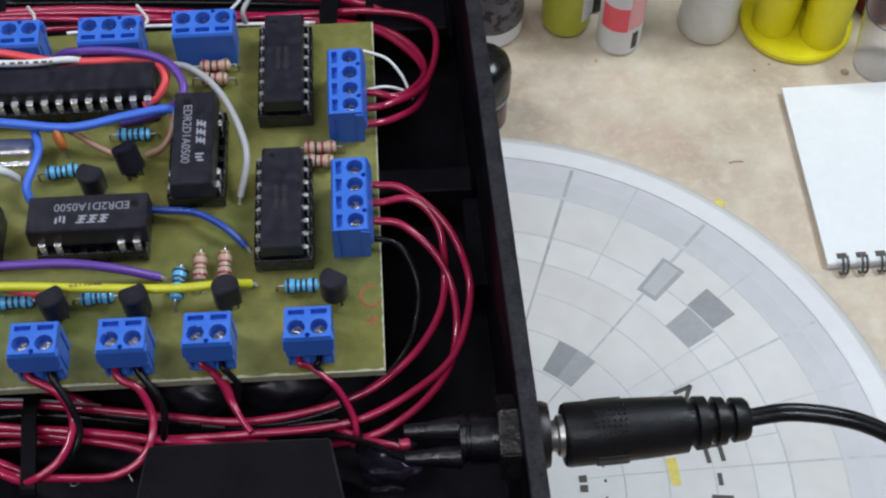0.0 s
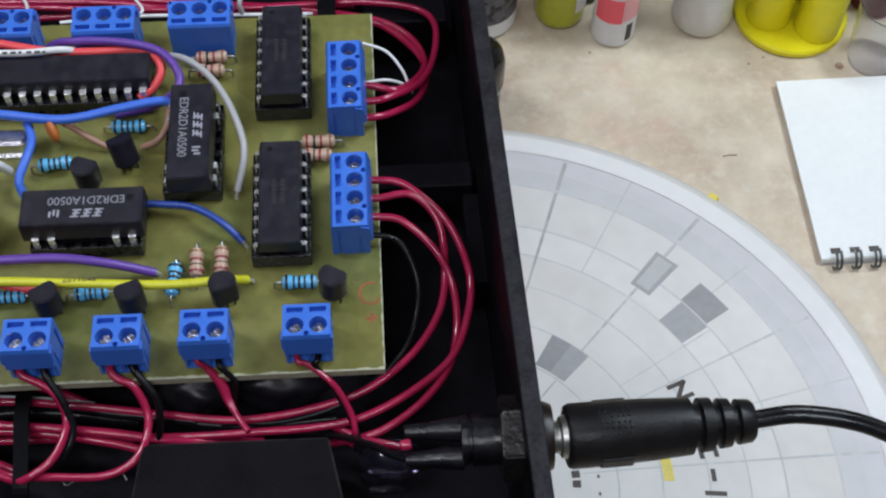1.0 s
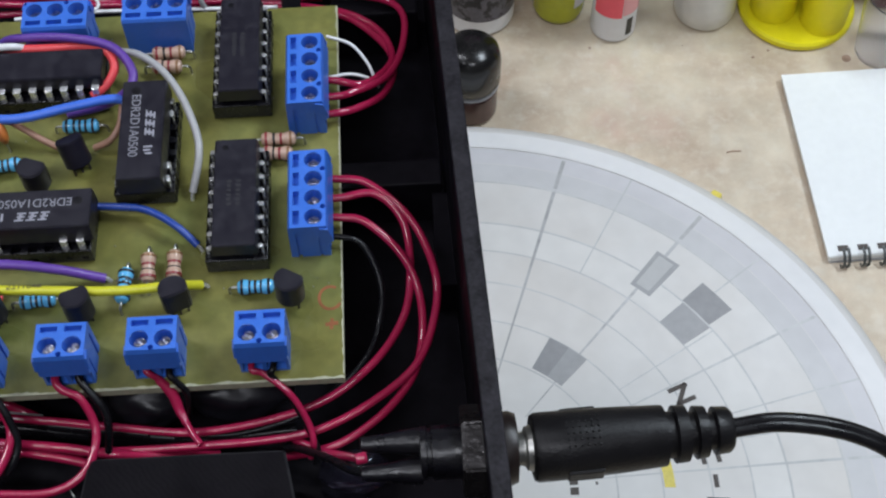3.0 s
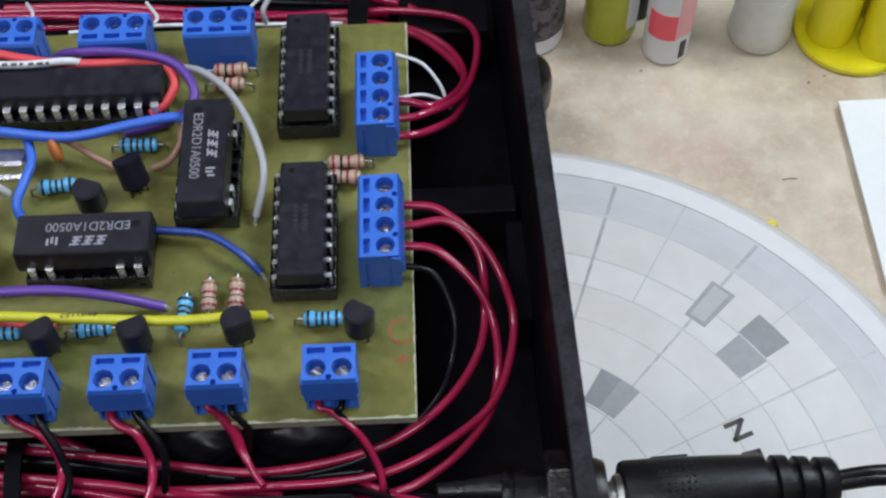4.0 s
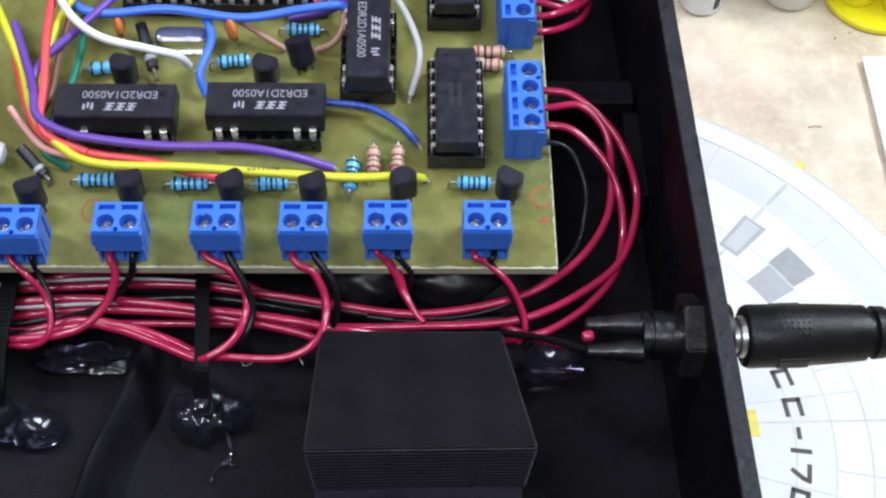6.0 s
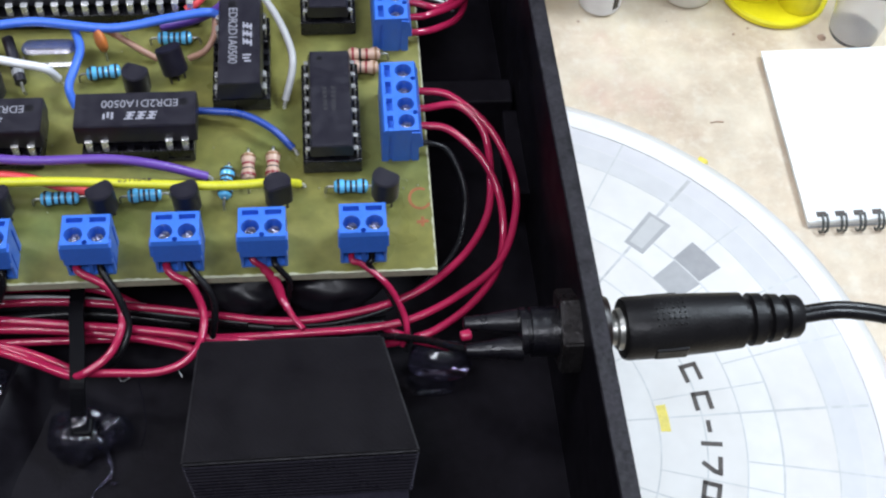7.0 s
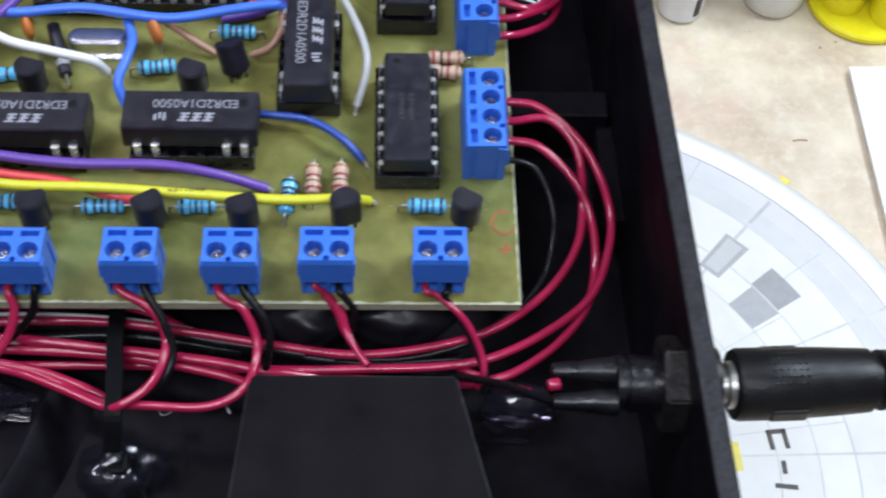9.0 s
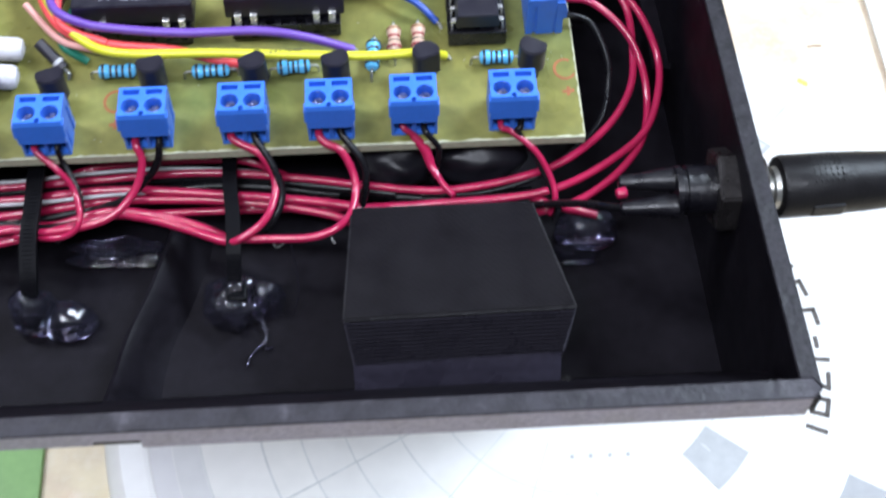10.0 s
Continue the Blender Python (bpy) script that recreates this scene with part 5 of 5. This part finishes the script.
GLYPHS = {"N": ((0.5, -0.2), (0.5, 5.6), (4.9, 0.2), (4.9, 6.0)), "C": ((5.0, 5.4), (0.5, 5.4), (0.5, 0.4), (5.0, 0.4)), "-": ((1.4, 2.9), (4.0, 2.9)),
          "1": ((2.7, -0.1), (2.7, 5.9)), "7": ((0.4, 5.4), (4.8, 5.4), (4.3, 3.4), (2.4, -0.1)), "0": ((0.5, 2.9), (0.5, 5.4), (4.9, 5.4), (4.9, 0.4), (0.5, 0.4), (0.5, 3.2))}
for ch, a in (("N", 22.9), ("C", 15.0), ("C", 7.2), ("-", 0.5), ("1", -4.0), ("7", -9.4), ("0", -16.0), ("1", -21.9)):
    r, bm = 72.4, bmesh.new()
    g = GLYPHS[ch]
    for p, q in zip(g, g[1:]):
        u, v = Vector((p[0] * 1.08 - 0.2, p[1] * 0.9 + 0.3, 0)), Vector((q[0] * 1.08 - 0.2, q[1] * 0.9 + 0.3, 0))
        d = (v - u).normalized() * 0.55
        sweep(bm, [u - d, v + d], 1, flat=(1.4, 0.08))
    bmesh.ops.translate(bm, vec=(-2.7, -2.9, 0), verts=bm.verts)
    ob = part("letter_" + {"-": "dash"}.get(ch, ch.lower()), bm, DARKINK, saucer, "black hull character " + ch if ch != "-" else "black hull dash")
    ob.matrix_basis = pose(r * math.cos(radians(a)) * MM, r * math.sin(radians(a)) * MM, (height(r) + 0.10) * MM, 0, 0, a - 90) @ Matrix.Rotation(radians(-4.8), 4, "X")
tagged(saucer, "large white round model hull with grey grid lines and black characters", "model part")

# ---- notebook ----
book = empty("notebook", 145.3, 132.9, 0, 0.9)
for i, (z0, z1, dx, dy) in enumerate(((0.2, 0.7, 1.3, -0.3), (0.75, 3.0, 0.9, 0.1), (3.05, 3.5, 0.4, 0.3))):
    bm = bmesh.new()
    bx(bm, dx, 106 + dx, 2.2 + dy, 78.4 + dy, z0, z1, 0.1)
    part(("back_cover", "page_block", "top_page")[i], bm, (GREYWIRE, WHITE, WHITE)[i], book)
n_rings = 15
for i in range(n_rings):
    x = 5.0 + i * 6.6
    bm = bmesh.new()
    sweep(bm, [(x + (0.5 if j > 6 else 0), 4.6 - 5.0 * math.sin(radians(j * 30)) * 0.9 - 1.0, 2.6 + 3.6 * math.cos(radians(j * 30))) for j in range(0, 8)], 0.5, 8)
    sweep(bm, [(x + 1.6 + (0.5 if j > 6 else 0), 4.6 - 5.0 * math.sin(radians(j * 30)) * 0.9 - 1.0, 2.6 + 3.6 * math.cos(radians(j * 30))) for j in range(0, 8)], 0.5, 8)
    part("ring", bm, mat("dark_ring_wire", (0.10, 0.11, 0.11), 0.35, metal=0.6) if i == 0 else bpy.data.materials["dark_ring_wire"], book, "dark wire ring", True)
    bm = bmesh.new()
    bx(bm, x - 0.9, x + 2.6, 4.2, 6.4, 3.51, 3.58)
    part("ring_hole", bm, DARKINK, book)
tagged(book, "white wire-bound notebook with blank page lying on the desk", "notebook")


# ---- bottles and holders at the back of the desk ----
def bottle(name, x, y, pieces, label, category, lean=0.0):
    """Stacked turned pieces: (part name, material, profile of radius and height)."""
    b = empty(name, x, y, 0.2)
    b.matrix_basis = pose(x * MM, y * MM, 0.2 * MM, lean, 0, 0)
    for pn, m, prof in pieces:
        bm = bmesh.new()
        lathe(bm, prof[::-1], 40)
        part(pn, bm, m, b, "", True)
    return tagged(b, label, category)


def tube(r, z0, z1, e=1.0):
    return [(r - e, z0), (r, z0 + e), (r, z1 - e), (r - e, z1)]


bottle("paint_bottle", 39.4, 251, [("body", BOTTLE, tube(13, 0, 70, 2)), ("label", GREYLABEL, tube(13.15, 9, 50, 0.1)), ("band", MAGENTA, tube(13.1, 51, 60, 0.1)), ("cap", CAPBLACK, tube(8, 70, 88))], "white paint bottle with grey and magenta label on the desk", "bottle")
bottle("paint_jar", 33.4, 206.9, [("body", AMBER, tube(9.3, 0, 14, 1.5)), ("rim", GREYWIRE, tube(9.8, 14.2, 15.6, 0.4)), ("lid", CAPBLACK, [(9.5, 16.4), (10.2, 17.4), (10.3, 27), (9.6, 30.6), (7.4, 33), (3.8, 34), (0.5, 34.2)])], "small amber paint jar with a black lid", "jar")
liquid_bottle = bottle("liquid_bottle", 68.9, 251, [("body", LIQUID, [(7.0, 0), (9.0, 1.5), (9.6, 4), (9.6, 60), (6, 68)]), ("cap", CAPBLACK, tube(6, 68, 82))], "translucent yellow-green liquid bottle on the desk", "bottle")
glue_bottle = bottle("glue_bottle", 87.9, 240.5, [("body", BOTTLE, tube(8.2, 0, 62, 1.5)), ("cap", BOTTLE, tube(6, 62, 78))], "white bottle with a bright pink label band on the desk", "bottle")
def wrap(parent, name, material, r, z0, z1, a0, a1, label=""):
    """A printed patch wrapped round an upright bottle between two angles."""
    bm = bmesh.new()
    an = [radians(a0 + (a1 - a0) * i / 12) for i in range(13)]
    ring = [(r * math.cos(a), r * math.sin(a)) for a in an] + [((r - 0.3) * math.cos(a), (r - 0.3) * math.sin(a)) for a in reversed(an)]
    prism(bm, ring, z0, z1, "z")
    part(name, bm, material, parent, label)


wrap(glue_bottle, "label", PINKLABEL, 8.4, 14, 26, -158, -82, "bright pink label patch")
wrap(glue_bottle, "side_label", PALEPINK, 8.36, 15, 56, -80, -25, "pale pink side label")
wrap(glue_bottle, "label_mark", CAPBLACK, 8.38, 4, 12.5, -66, -48, "small black mark")
wrap(liquid_bottle, "label", BOTTLE, 9.75, 9, 52, -62, 0, "white and blue label")
bottle("milky_bottle", 122.4, 246, [("body", MILKY, [(8.5, 0), (10.6, 1.2), (11.2, 3), (11.0, 9), (10.6, 10), (11.0, 60), (6, 68)]), ("cap", BOTTLE, tube(6, 68, 80))], "milky translucent plastic bottle on the desk", "bottle")
bottle("dark_bottle", 79.9, 259.5, [("body", CAPBLACK, tube(5, 0, 70))], "slim dark bottle standing behind the others", "bottle")
holder = empty("yellow_holder", 156.5, 245.5, 0.2)
bm = bmesh.new()
lathe(bm, tube(21.3, 0, 3.4, 0.8)[::-1], 64)
part("base_disc", bm, YPLASTIC, holder, "", True)
for x, y in ((-9.5, -2.5), (7.5, -9.5), (10.5, 8.5), (-4.5, 11.5)):
    bm = bmesh.new()
    lathe(bm, [(7.9, 3.4), (8.3, 4.4), (8.3, 70), (7.0, 70), (7.0, 12), (0, 12)][::-1], 40, False)
    bmesh.ops.translate(bm, vec=(x, y, 0), verts=bm.verts)
    part("tube", bm, YPLASTIC, holder, "", True)
tagged(holder, "bright yellow plastic holder with upright tubes on a round base", "holder")
bottle("clear_cup", 183.4, 223, [("wall", CLEAR, [(9.2, 0.2), (9.4, 1.0), (12.0, 30), (11.4, 30), (8.8, 1.6), (0, 1.6)][::-1][::-1]), ], "clear plastic cup standing on the desk", "cup")
bottle("red_jar", 190.4, 252.5, [("body", MAROON, tube(10, 0, 26)), ("lid", MAROON, tube(10.5, 26.5, 34))], "dark red jar at the back of the desk", "jar")
bm = bmesh.new()
bx(bm, -330, -137, -160, 45, 0.1, 2.6, 0.4)
tagged(part("cutting_mat", bm, MATGREEN), "green mat lying on the desk beside the model", "mat")

# flecks and stains on the desk
bm = bmesh.new()
rnd = random.Random(4)
for i in range(16):
    x, y, r = rnd.uniform(40, 220), rnd.uniform(120, 240), rnd.choice((0.3, 0.4, 0.6))
    if math.hypot(x - SX, y - SY) < SR + 4 or (x > 148 and 116 < y < 202):
        continue
    cyl(bm, x, y, 0.01, r, 0.12, 7, r * 0.5)
cyl(bm, 137.0, 223.1, 0.01, 0.6, 0.4, 9, 0.3)
cyl(bm, 170.5, 220.3, 0.01, 1.7, 1.2, 11, 0.8)
sweep(bm, [(120.5, 181.5, 0.2), (123, 181.9, 0.3), (125.5, 181.7, 0.2)], 0.28, 6)
tagged(part("desk_flecks", bm, mat("brown_fleck", (0.40, 0.28, 0.21), 0.7)), "small brown flecks and crumbs on the desk", "flecks", kind="stuff")
